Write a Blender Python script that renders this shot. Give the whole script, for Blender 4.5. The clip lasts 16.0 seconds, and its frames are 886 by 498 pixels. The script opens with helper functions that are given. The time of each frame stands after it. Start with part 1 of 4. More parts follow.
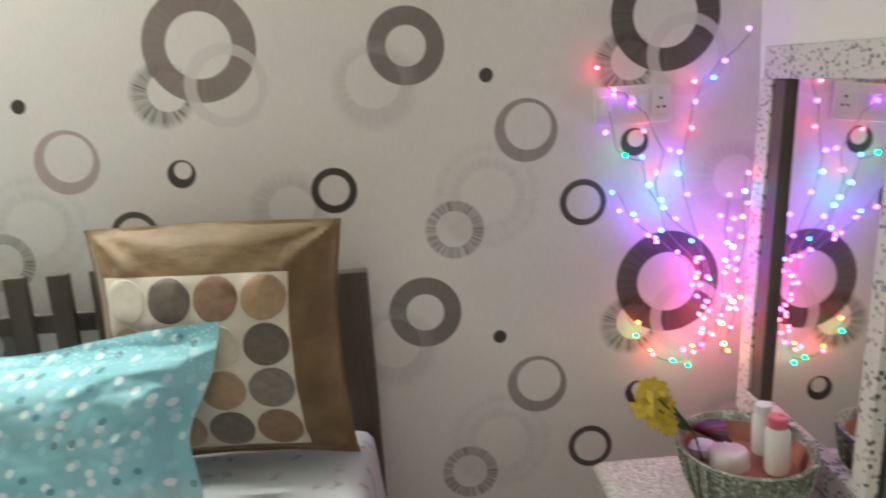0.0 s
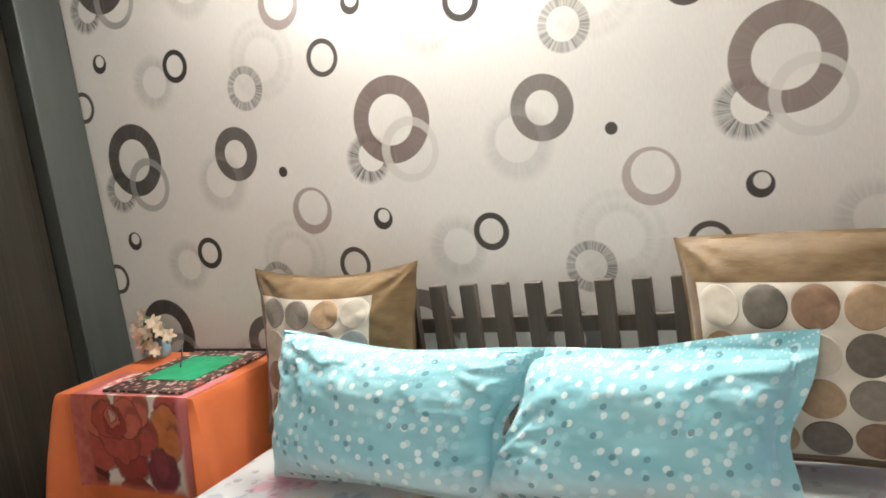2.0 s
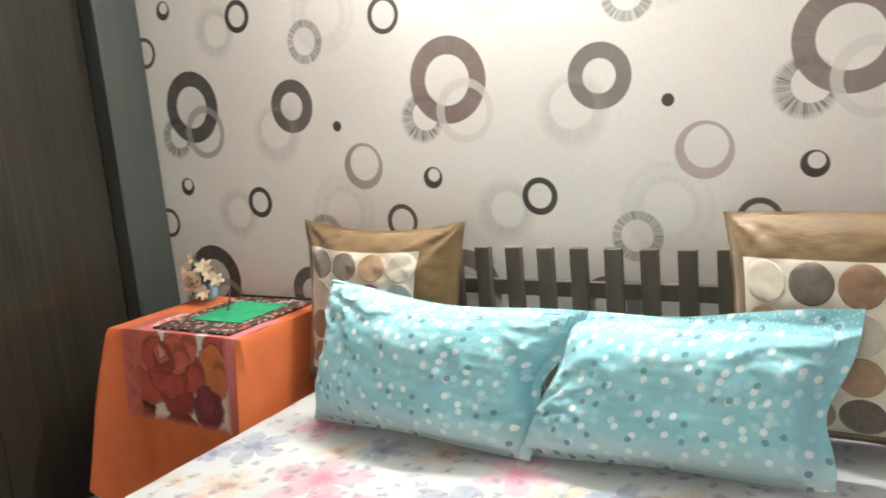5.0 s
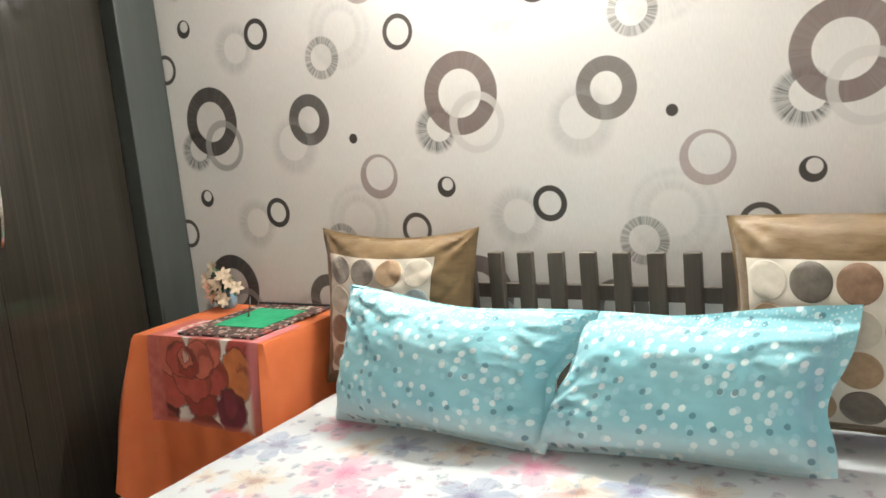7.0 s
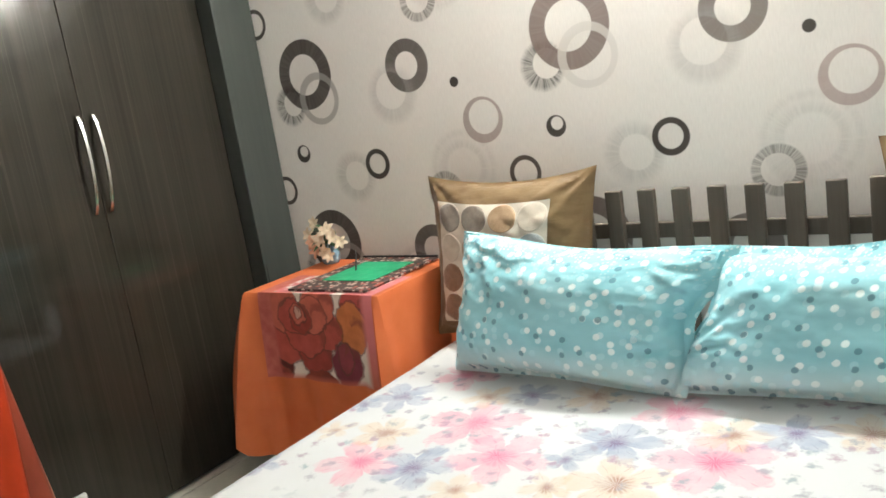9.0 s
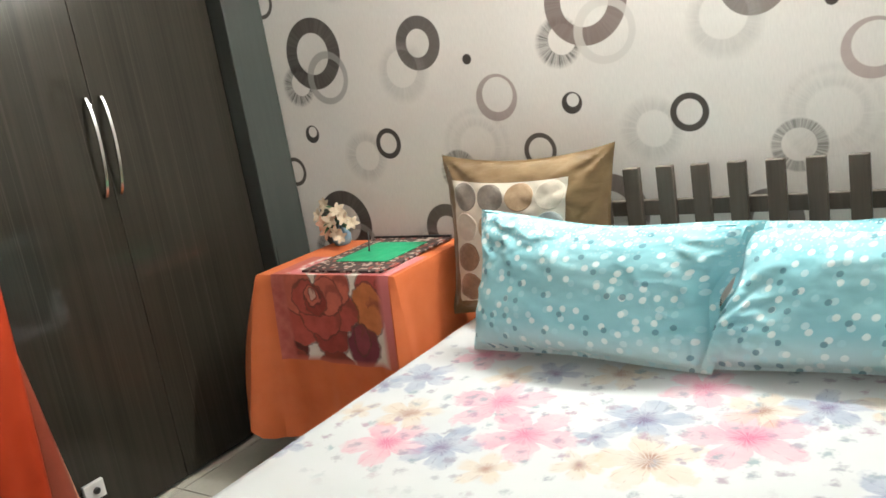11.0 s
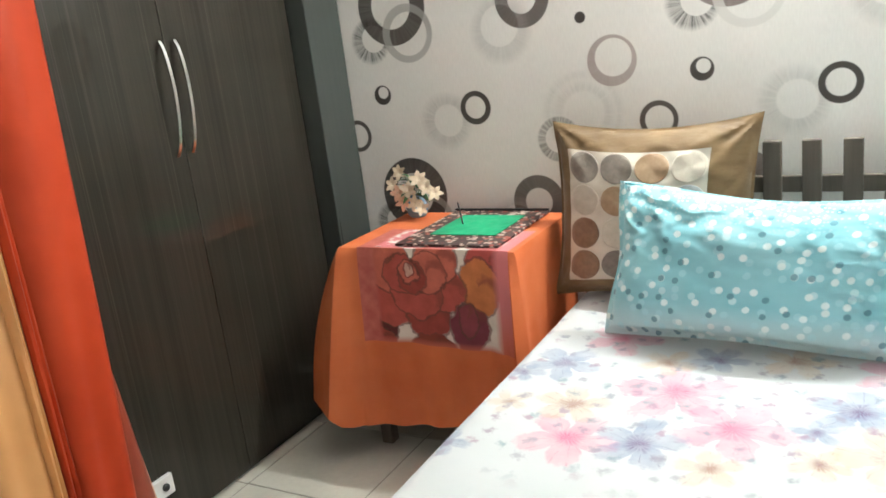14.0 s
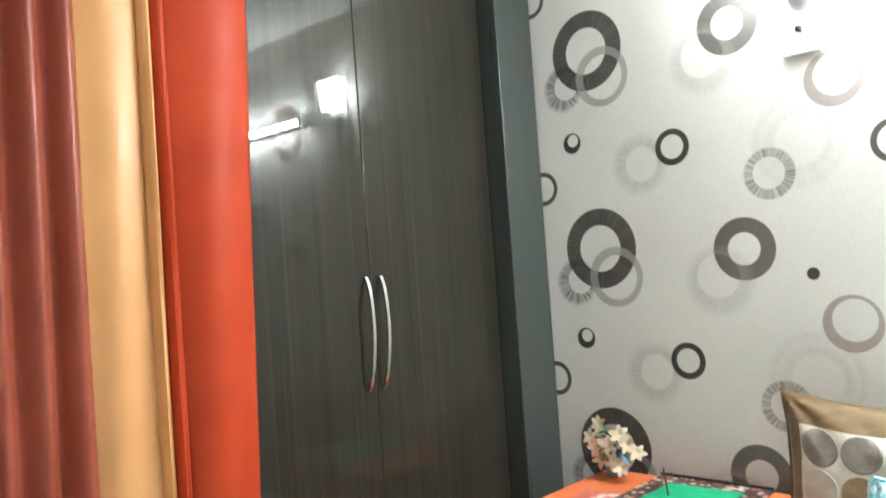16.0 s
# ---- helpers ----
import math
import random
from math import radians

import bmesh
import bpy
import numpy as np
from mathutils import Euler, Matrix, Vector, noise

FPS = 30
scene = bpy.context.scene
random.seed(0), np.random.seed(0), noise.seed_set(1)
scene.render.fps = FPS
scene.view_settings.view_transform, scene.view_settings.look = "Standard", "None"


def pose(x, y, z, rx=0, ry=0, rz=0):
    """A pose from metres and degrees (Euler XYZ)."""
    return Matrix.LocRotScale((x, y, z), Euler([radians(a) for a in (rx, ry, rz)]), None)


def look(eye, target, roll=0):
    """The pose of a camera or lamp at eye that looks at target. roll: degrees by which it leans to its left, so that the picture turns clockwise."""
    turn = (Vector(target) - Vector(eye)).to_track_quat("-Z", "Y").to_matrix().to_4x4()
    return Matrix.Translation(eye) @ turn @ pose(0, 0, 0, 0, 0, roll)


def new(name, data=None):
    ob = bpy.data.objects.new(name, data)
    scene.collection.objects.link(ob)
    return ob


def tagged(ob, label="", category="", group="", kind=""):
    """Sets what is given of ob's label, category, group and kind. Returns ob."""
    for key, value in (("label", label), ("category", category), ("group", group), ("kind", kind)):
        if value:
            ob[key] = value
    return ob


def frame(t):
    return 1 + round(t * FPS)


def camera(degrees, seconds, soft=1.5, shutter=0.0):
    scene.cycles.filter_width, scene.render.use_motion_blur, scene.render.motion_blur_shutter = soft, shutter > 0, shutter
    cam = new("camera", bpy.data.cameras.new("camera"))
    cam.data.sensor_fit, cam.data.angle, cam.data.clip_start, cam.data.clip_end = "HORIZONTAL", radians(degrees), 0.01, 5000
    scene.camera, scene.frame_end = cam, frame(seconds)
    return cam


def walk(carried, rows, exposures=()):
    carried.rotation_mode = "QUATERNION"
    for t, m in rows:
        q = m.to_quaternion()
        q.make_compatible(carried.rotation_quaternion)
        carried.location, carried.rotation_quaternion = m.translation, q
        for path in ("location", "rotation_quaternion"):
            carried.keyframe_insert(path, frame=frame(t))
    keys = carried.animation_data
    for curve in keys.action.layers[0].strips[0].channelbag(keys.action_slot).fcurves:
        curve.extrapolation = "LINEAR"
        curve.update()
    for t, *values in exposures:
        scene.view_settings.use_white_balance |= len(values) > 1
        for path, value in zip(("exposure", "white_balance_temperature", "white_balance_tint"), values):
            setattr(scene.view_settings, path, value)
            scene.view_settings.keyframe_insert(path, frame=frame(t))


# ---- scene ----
cam = camera(58.0, 16.0, 1.6, 0.3)
EXPOSURES = [(0, -0.08, 6450, 3), (0.3, -0.2, 5900, -5), (0.5, -0.28, 5500, -11), (0.7, -0.2, 5800, -5), (1.0, -0.1, 6350, 4), (2.0, 0.3, 6550, 10),
             (9.0, 0.42, 6450, 7), (13.5, 0.54, 6250, 6), (15.0, 0.66, 5900, 1), (16.0, 0.70, 5850, 0)]
PATH = [
    (0, (2.651, -1.872, 1.253), (2.715, 0.08, 0.822), -3.9),
    (0.5, (2.636, -1.877, 1.254), (2.326, 0.069, 0.912), -6.0),
    (1, (2.566, -1.914, 1.27), (1.901, -0.06, 0.924), -7.3),
    (1.5, (2.435, -1.992, 1.309), (1.6, -0.206, 0.969), -8.1),
    (2, (2.334, -2.026, 1.293), (1.398, -0.282, 1.005), -8.3),
    (2.5, (2.289, -2.036, 1.276), (1.341, -0.305, 0.954), -8.0),
    (3, (2.274, -2.047, 1.266), (1.283, -0.342, 0.937), -8.0),
    (3.5, (2.266, -2.065, 1.269), (1.299, -0.346, 0.937), -6.9),
    (4, (2.272, -2.071, 1.254), (1.329, -0.333, 0.952), -6.5),
    (4.5, (2.287, -2.079, 1.253), (1.362, -0.341, 0.903), -5.6),
    (5, (2.312, -2.09, 1.276), (1.308, -0.397, 0.924), -5.1),
    (5.2, (2.339, -2.095, 1.277), (1.266, -0.439, 0.948), -5.0),
    (7.3, (2.317, -2.22, 1.267), (1.322, -0.514, 0.954), -5.8),
    (7.5, (2.297, -2.237, 1.263), (1.29, -0.536, 0.959), -6.4),
    (8, (2.231, -2.281, 1.239), (1.138, -0.648, 0.867), -5.9),
    (8.5, (2.192, -2.25, 1.244), (1.127, -0.608, 0.834), -7.0),
    (9, (2.158, -2.21, 1.239), (1.015, -0.618, 0.839), -9.0),
    (9.2, (2.148, -2.226, 1.229), (1.021, -0.629, 0.805), -8.6),
    (11.3, (2.053, -2.239, 1.245), (0.933, -0.647, 0.787), -9.9),
    (11.5, (1.988, -2.235, 1.255), (0.896, -0.63, 0.775), -10.5),
    (12, (1.899, -2.23, 1.247), (0.727, -0.683, 0.765), -7.9),
    (12.5, (1.811, -2.265, 1.248), (0.721, -0.654, 0.783), -6.8),
    (13, (1.691, -2.314, 1.247), (0.764, -0.618, 0.732), -7.3),
    (13.5, (1.593, -2.369, 1.228), (0.632, -0.7, 0.687), -7.6),
    (14, (1.516, -2.341, 1.25), (0.549, -0.67, 0.727), -7.1),
    (14.5, (1.456, -2.269, 1.277), (0.351, -0.666, 0.82), -6.5),
    (15, (1.421, -2.231, 1.237), (0.186, -0.676, 0.99), -3.0),
    (15.5, (1.436, -2.199, 1.291), (0.119, -0.698, 1.172), -3.7),
    (16, (1.455, -2.191, 1.334), (0.084, -0.735, 1.372), -4.1),
]
walk(cam, [(t, look(eye, target, roll)) for t, eye, target, roll in PATH], EXPOSURES)


# ---- light ----
world = bpy.data.worlds.new("night")
scene.world = world
world.use_nodes = True
world.node_tree.nodes["Background"].inputs[0].default_value = (0.02, 0.025, 0.03, 1)
world.node_tree.nodes["Background"].inputs[1].default_value = 0.2
TUBE_POWER, LAMP_POWER, BULB_POWER = 340.0, 56.0, 5.0


# ---- node helpers ----
class Nodes:
    """A material with a few shorthands for its nodes."""

    def __init__(self, name, rough=0.6, metal=0.0, spec=0.5):
        self.mat = bpy.data.materials.new(name)
        self.mat.use_nodes = True
        self.tree = self.mat.node_tree
        self.bsdf = self.tree.nodes["Principled BSDF"]
        self.set("Roughness", rough)
        self.set("Metallic", metal)
        self.set("Specular IOR Level", spec)

    def link(self, a, b):
        if hasattr(a, "links"):
            self.tree.links.new(a, b)
        else:
            b.default_value = a

    def set(self, key, value):
        self.link((*value, 1) if isinstance(value, tuple) and len(value) == 3 else value, self.bsdf.inputs[key])

    def math(self, op, a, b=0.0, c=0.0, clamp=False):
        n = self.tree.nodes.new("ShaderNodeMath")
        n.operation, n.use_clamp = op, clamp
        for k, v in enumerate((a, b, c)):
            self.link(v, n.inputs[k])
        return n.outputs[0]

    def mul(self, a, b):
        return self.math("MULTIPLY", a, b)

    def add(self, a, b):
        return self.math("ADD", a, b)

    def mix(self, f, a, b):
        n = self.tree.nodes.new("ShaderNodeMix")
        n.data_type = "RGBA"
        self.link(f, n.inputs[0])
        for v, k in ((a, 6), (b, 7)):
            self.link((*v, 1) if isinstance(v, tuple) else v, n.inputs[k])
        return n.outputs[2]

    def coords(self, kind="Object"):
        return self.tree.nodes.new("ShaderNodeTexCoord").outputs[kind]

    def split(self, v):
        n = self.tree.nodes.new("ShaderNodeSeparateXYZ")
        self.link(v, n.inputs[0])
        return n.outputs

    def join(self, x, y, z=0.0):
        n = self.tree.nodes.new("ShaderNodeCombineXYZ")
        for k, v in enumerate((x, y, z)):
            self.link(v, n.inputs[k])
        return n.outputs[0]

    def length(self, v):
        n = self.tree.nodes.new("ShaderNodeVectorMath")
        n.operation = "LENGTH"
        self.link(v, n.inputs[0])
        return n.outputs["Value"]

    def scaled(self, v, s):
        n = self.tree.nodes.new("ShaderNodeMapping")
        self.link(v, n.inputs[0])
        n.inputs["Scale"].default_value = s
        return n.outputs[0]

    def noise(self, v, scale, detail=3.0, rough=0.55, out=0):
        n = self.tree.nodes.new("ShaderNodeTexNoise")
        if v is not None:
            self.link(v, n.inputs["Vector"])
        n.inputs["Scale"].default_value, n.inputs["Detail"].default_value, n.inputs["Roughness"].default_value = scale, detail, rough
        return n.outputs[out]

    def voronoi(self, v, scale, rand=1.0, feature="F1", dims="2D"):
        n = self.tree.nodes.new("ShaderNodeTexVoronoi")
        n.feature, n.voronoi_dimensions = feature, dims
        self.link(v, n.inputs["Vector"])
        n.inputs["Scale"].default_value, n.inputs["Randomness"].default_value = scale, rand
        return n.outputs

    def ramp(self, f, a, b, lo=0.0, hi=1.0):
        n = self.tree.nodes.new("ShaderNodeMapRange")
        self.link(f, n.inputs[0])
        for k, v in zip((1, 2, 3, 4), (a, b, lo, hi)):
            n.inputs[k].default_value = v
        return n.outputs[0]

    def bump(self, h, strength=0.3, dist=0.002):
        n = self.tree.nodes.new("ShaderNodeBump")
        n.inputs["Strength"].default_value, n.inputs["Distance"].default_value = strength, dist
        self.link(h, n.inputs["Height"])
        self.link(n.outputs[0], self.bsdf.inputs["Normal"])

    def emit(self, colour, strength):
        self.set("Emission Color", colour)
        self.set("Emission Strength", strength)


def mottled(name, a, b, scale=8.0, rough=0.6, metal=0.0, fine=180.0, relief=0.2, dist=0.001, spec=0.5):
    """A plain surface with broad and fine variation."""
    m = Nodes(name, rough, metal, spec)
    co = m.coords()
    f = m.add(m.mul(m.noise(co, scale), 0.7), m.mul(m.noise(co, fine), 0.3))
    m.set("Base Color", m.mix(m.ramp(f, 0.35, 0.65), a, b))
    m.set("Roughness", m.ramp(m.noise(co, scale * 2.3), 0.3, 0.7, rough * 0.85, min(1.0, rough * 1.15)))
    m.bump(m.noise(co, fine), relief, dist)
    return m.mat


# ---- wallpaper ----
REPEAT_X, REPEAT_Z = 1.06, 0.632


def wallpaper_material():
    m = Nodes("wallpaper", 0.62, 0.0, 0.12)
    co = m.coords()
    x, _, z = m.split(co)
    grain = m.noise(m.scaled(co, (260, 260, 40)), 1.0, 2)
    cloud = m.noise(co, 2.2, 3)
    base = m.mix(m.ramp(m.add(m.mul(grain, 0.5), m.mul(cloud, 0.5)), 0.35, 0.65), (0.75, 0.73, 0.695), (0.83, 0.81, 0.77))
    ink_all = 0.0

    def local(cx, cz):
        u = m.math("WRAP", m.math("SUBTRACT", x, cx), REPEAT_X / 2, -REPEAT_X / 2)
        v = m.math("WRAP", m.math("SUBTRACT", z, cz), REPEAT_Z / 2, -REPEAT_Z / 2)
        return u, v

    def disc(u, v, r, soft):
        return m.math("MULTIPLY_ADD", m.length(m.join(u, v)), -1 / soft, r / soft + 0.5, clamp=True)

    def ring(cx, cz, big, small, ox, oz, ink, opacity, soft=0.003, streak=0.0, gap=0.0, inner_soft=0.003):
        nonlocal base, ink_all
        u, v = local(cx, cz)
        mask = disc(u, v, big, soft)
        if small:
            hole = disc(m.add(u, -ox), m.add(v, -oz), small, inner_soft)
            mask = m.mul(mask, m.math("SUBTRACT", 1.0, hole))
        if streak:
            angle = m.math("ARCTAN2", v, u)
            rays = m.noise(m.join(m.mul(angle, 9.0), cx * 7, cz * 5), 1.0, 3, 0.75)
            mask = m.mul(mask, m.ramp(rays, 0.35, 0.62, 1 - streak, 1.0))
        mask = m.mul(mask, opacity)
        base = m.mix(mask, base, ink)
        ink_all = m.math("MAXIMUM", ink_all, mask)

    # roll is the tube's sheen on the ink, painted as a ramp along x
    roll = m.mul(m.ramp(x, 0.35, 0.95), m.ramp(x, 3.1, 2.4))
    sheened_brown = m.mix(roll, (0.075, 0.062, 0.055), (0.235, 0.185, 0.17))
    sheened_grey = m.mix(roll, (0.085, 0.075, 0.068), (0.20, 0.175, 0.16))
    sheened_thin = m.mix(roll, (0.22, 0.19, 0.18), (0.42, 0.33, 0.31))
    # the pale ring's ink takes only the left end of this painted sheen
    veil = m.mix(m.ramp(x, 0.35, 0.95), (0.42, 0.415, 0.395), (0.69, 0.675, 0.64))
    dark, brown, grey, pale = (0.055, 0.048, 0.042), (0.13, 0.105, 0.095), (0.33, 0.33, 0.31), (0.62, 0.61, 0.575)
    ring(0.705, 0.960, 0.122, 0.104, 0.004, 0.004, grey, 0.22, 0.02, 0.7, inner_soft=0.02)
    ring(0.705, 0.957, 0.094, 0.066, 0.004, 0.004, grey, 0.22, 0.02, 0.7, inner_soft=0.01)
    ring(0.235, 0.961, 0.085, 0.053, 0.008, 0.002, grey, 0.36, 0.03, 0.5, inner_soft=0.006)
    ring(-0.020, 1.244, 0.070, 0.045, 0.013, 0.007, (0.13, 0.13, 0.125), 0.9, 0.018, 0.8)
    ring(0.077, 1.348, 0.127, 0.074, -0.001, 0.0, sheened_brown, 0.93, streak=0.06)
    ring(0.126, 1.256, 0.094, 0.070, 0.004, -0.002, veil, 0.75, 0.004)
    ring(0.539, 1.317, 0.088, 0.046, 0.0, 0.0, sheened_grey, 0.9, streak=0.04)
    ring(0.461, 1.230, 0.094, 0.063, -0.003, 0.014, (0.45, 0.44, 0.42), 0.42, 0.03, 0.4, inner_soft=0.005)
    ring(0.718, 1.240, 0.0165, 0.0, 0, 0, dark, 0.95)
    ring(0.805, 1.108, 0.074, 0.055, 0.005, 0.009, sheened_thin, 0.8, streak=0.08)
    ring(0.0, 1.063, 0.033, 0.020, 0.004, 0.008, dark, 0.95)
    ring(0.347, 0.999, 0.054, 0.036, 0.0, 0.001, dark, 0.95)
    ring(0.624, 0.884, 0.070, 0.044, -0.001, 0.002, (0.22, 0.215, 0.2), 0.85, 0.006, 0.8)
    ring(0.934, 0.928, 0.056, 0.041, 0.001, 0.0, (0.08, 0.068, 0.06), 0.93)
    m.set("Base Color", base)
    m.set("Roughness", m.ramp(ink_all, 0, 1, 0.62, 0.42))
    m.set("Metallic", m.mul(ink_all, 0.35))
    m.bump(m.add(m.mul(grain, 0.4), m.mul(ink_all, 0.6)), 0.12, 0.0008)
    return m.mat


def wood_dark(name, a, b, axis_scale, rough, streak=None, relief=0.06, spec=0.5):
    """Dark laminate with long streaks along the grain."""
    m = Nodes(name, rough, 0.0, spec)
    co = m.coords()
    fine = m.noise(m.scaled(co, axis_scale), 1.0, 4, 0.65)
    broad = m.noise(m.scaled(co, tuple(v * 0.22 for v in axis_scale)), 1.0, 3)
    colour = m.mix(m.ramp(m.add(m.mul(fine, 0.5), m.mul(broad, 0.5)), 0.36, 0.64), a, b)
    if streak:
        thin = m.ramp(m.noise(m.scaled(co, tuple(v * w for v, w in zip(axis_scale, (0.9, 0.9, 0.45)))), 1.0, 2, 0.5), 0.62, 0.70)
        colour = m.mix(m.mul(thin, 0.8), colour, streak)
    m.set("Base Color", colour)
    if relief:
        m.bump(fine, relief, 0.0006)
    gloss = m.ramp(broad, 0.3, 0.7, rough * 0.8, rough * 1.3)
    m.set("Roughness", m.add(gloss, m.mul(thin, 0.24)) if streak else gloss)
    return m.mat


def pillow_material():
    m = Nodes("dotted_pillow_cotton", 0.85, 0.0, 0.15)
    uv = m.coords("UV")
    u, v, _ = m.split(uv)
    weave = m.noise(uv, 900, 2)
    cloud = m.noise(uv, 6, 3)
    base = m.mix(m.ramp(cloud, 0.3, 0.7), (0.235, 0.545, 0.615), (0.335, 0.645, 0.705))
    base = m.mix(m.ramp(v, 0.10, 0.0, 0.0, 0.75), base, (0.72, 0.82, 0.81))

    def dots(scale, radius, keep, ink, shift, opacity):
        nonlocal base
        n = m.tree.nodes.new("ShaderNodeMapping")
        m.link(uv, n.inputs[0])
        n.inputs["Location"].default_value = (shift, shift * 1.7, 0)
        cell = m.voronoi(n.outputs[0], scale, 0.85)
        rnd, _, _ = m.split(cell["Color"])
        spot = m.ramp(cell["Distance"], radius, radius * 0.78)
        base = m.mix(m.mul(m.mul(spot, m.math("LESS_THAN", rnd, keep)), opacity), base, ink)

    dots(26, 0.26, 0.55, (0.43, 0.72, 0.77), 0.31, 0.6)
    dots(24, 0.24, 0.36, (0.68, 0.85, 0.87), 1.43, 0.6)
    dots(25, 0.24, 0.5, (0.82, 0.91, 0.91), 0.0, 0.85)
    dots(24, 0.21, 0.32, (0.11, 0.25, 0.33), 0.77, 0.78)
    dots(95, 0.3, 0.5, (0.72, 0.82, 0.82), 0.2, m.ramp(v, 0.27, 0.39, 0.0, 0.75))
    m.set("Base Color", base)
    m.set("Sheen Weight", 0.15)
    m.bump(m.add(m.mul(weave, 0.06), m.noise(uv, 12, 3, 0.55)), 0.6, 0.011)
    return m.mat


def sheet_material():
    m = Nodes("floral_sheet_cotton", 0.8, 0.0, 0.25)
    co = m.coords()
    x, y, z = m.split(co)
    warp = m.noise(co, 14, 2, out=1)
    wx, wy, _ = m.split(warp)
    px = m.add(x, m.mul(m.add(wx, -0.5), 0.03))
    py = m.add(y, m.mul(m.add(wy, -0.5), 0.03))
    base = m.mix(m.ramp(m.noise(co, 3), 0.35, 0.65), (0.53, 0.565, 0.57), (0.59, 0.615, 0.62))
    wash = m.noise(co, 16, 4)
    ragged = m.noise(co, 45, 3)

    def flower(cx, cy, r, turn, petal, heart, petals, opacity):
        nonlocal base
        u, v = m.add(px, -cx), m.add(py, -cy)
        d = m.length(m.join(u, v))
        angle = m.math("MULTIPLY_ADD", m.math("ARCTAN2", v, u), petals / 2, turn + cx)
        lobe = m.math("ABSOLUTE", m.math("COSINE", angle))
        edge = m.math("MULTIPLY_ADD", m.math("POWER", lobe, 0.7), r * 0.62, m.math("MULTIPLY_ADD", ragged, r * 0.5, r * 0.13))
        mask = m.math("MULTIPLY", m.math("SUBTRACT", edge, d), 1 / 0.014, clamp=True)
        tone = m.mul(mask, m.mul(m.mul(m.ramp(wash, 0.3, 0.7, 0.45, 1.0), m.ramp(d, r * 0.3, r, 1.0, 0.75)), opacity))
        base = m.mix(tone, base, petal)
        rays = m.math("ABSOLUTE", m.math("SINE", m.math("MULTIPLY_ADD", m.math("ARCTAN2", v, u), 8.5, turn * 3)))
        core = m.mul(m.ramp(m.add(d, m.mul(ragged, r * 0.5)), r * 0.62, r * 0.30), m.mul(m.ramp(rays, 0.1, 0.9, 0.25, 1.0), m.ramp(wash, 0.35, 0.6, 0.65, 1.0)))
        base = m.mix(m.mul(core, 0.9), base, heart)
        vein = m.mul(m.mul(m.ramp(rays, 0.22, 0.05), mask), m.ramp(ragged, 0.45, 0.6, 0.0, 0.35))
        base = m.mix(vein, base, heart)

    pink, blue, yellow = (0.64, 0.235, 0.335), (0.19, 0.245, 0.39), (0.60, 0.42, 0.23)
    rust, plum, rose = (0.24, 0.075, 0.045), (0.12, 0.07, 0.16), (0.55, 0.12, 0.22)
    for cx, cy, r in ((1.13, -0.76, 0.125), (0.97, -1.0, 0.105), (1.27, -0.89, 0.115), (1.70, -0.787, 0.125), (1.56, -0.58, 0.10), (0.946, -0.494, 0.10), (2.16, -0.80, 0.11)):
        flower(cx, cy, r * 1.08, cx * 9, pink, rose, 5, 0.7)
    for cx, cy, r in ((0.845, -0.668, 0.095), (1.11, -0.983, 0.095), (1.483, -0.757, 0.10), (1.82, -0.63, 0.085), (1.19, -0.57, 0.07), (1.414, -0.862, 0.05), (1.98, -0.93, 0.095), (0.772, -0.738, 0.05), (0.737, -1.09, 0.06)):
        flower(cx, cy, r * 1.08, cx * 7, blue, plum, 5, 0.72)
    for cx, cy, r in ((0.932, -0.86, 0.085), (1.55, -0.92, 0.11), (1.08, -0.612, 0.07), (1.356, -0.552, 0.08), (1.70, -0.663, 0.085), (1.95, -0.593, 0.085), (1.25, -1.04, 0.065), (1.425, -0.972, 0.06), (0.793, -0.888, 0.055)):
        flower(cx, cy, r * 1.08, cx * 8, yellow, rust, 5, 0.5)
    cell = m.voronoi(m.join(px, py), 17, 0.95)
    near, far = m.ramp(m.split(cell["Color"])[0], 0.30, 0.32), m.ramp(y, -1.22, -1.05)
    u, v, _ = m.split(cell["Color"])
    bud = m.mul(m.mul(m.ramp(m.add(cell["Distance"], m.mul(m.noise(co, 80, 3), 0.9)), 0.72, 0.48), near), m.mul(far, 0.75))
    base = m.mix(bud, base, m.mix(v, (0.22, 0.32, 0.36), (0.34, 0.22, 0.30)))
    m.set("Base Color", base)
    m.bump(m.add(m.mul(m.noise(co, 900, 2), 0.15), m.noise(co, 16, 3)), 0.25, 0.004)
    return m.mat


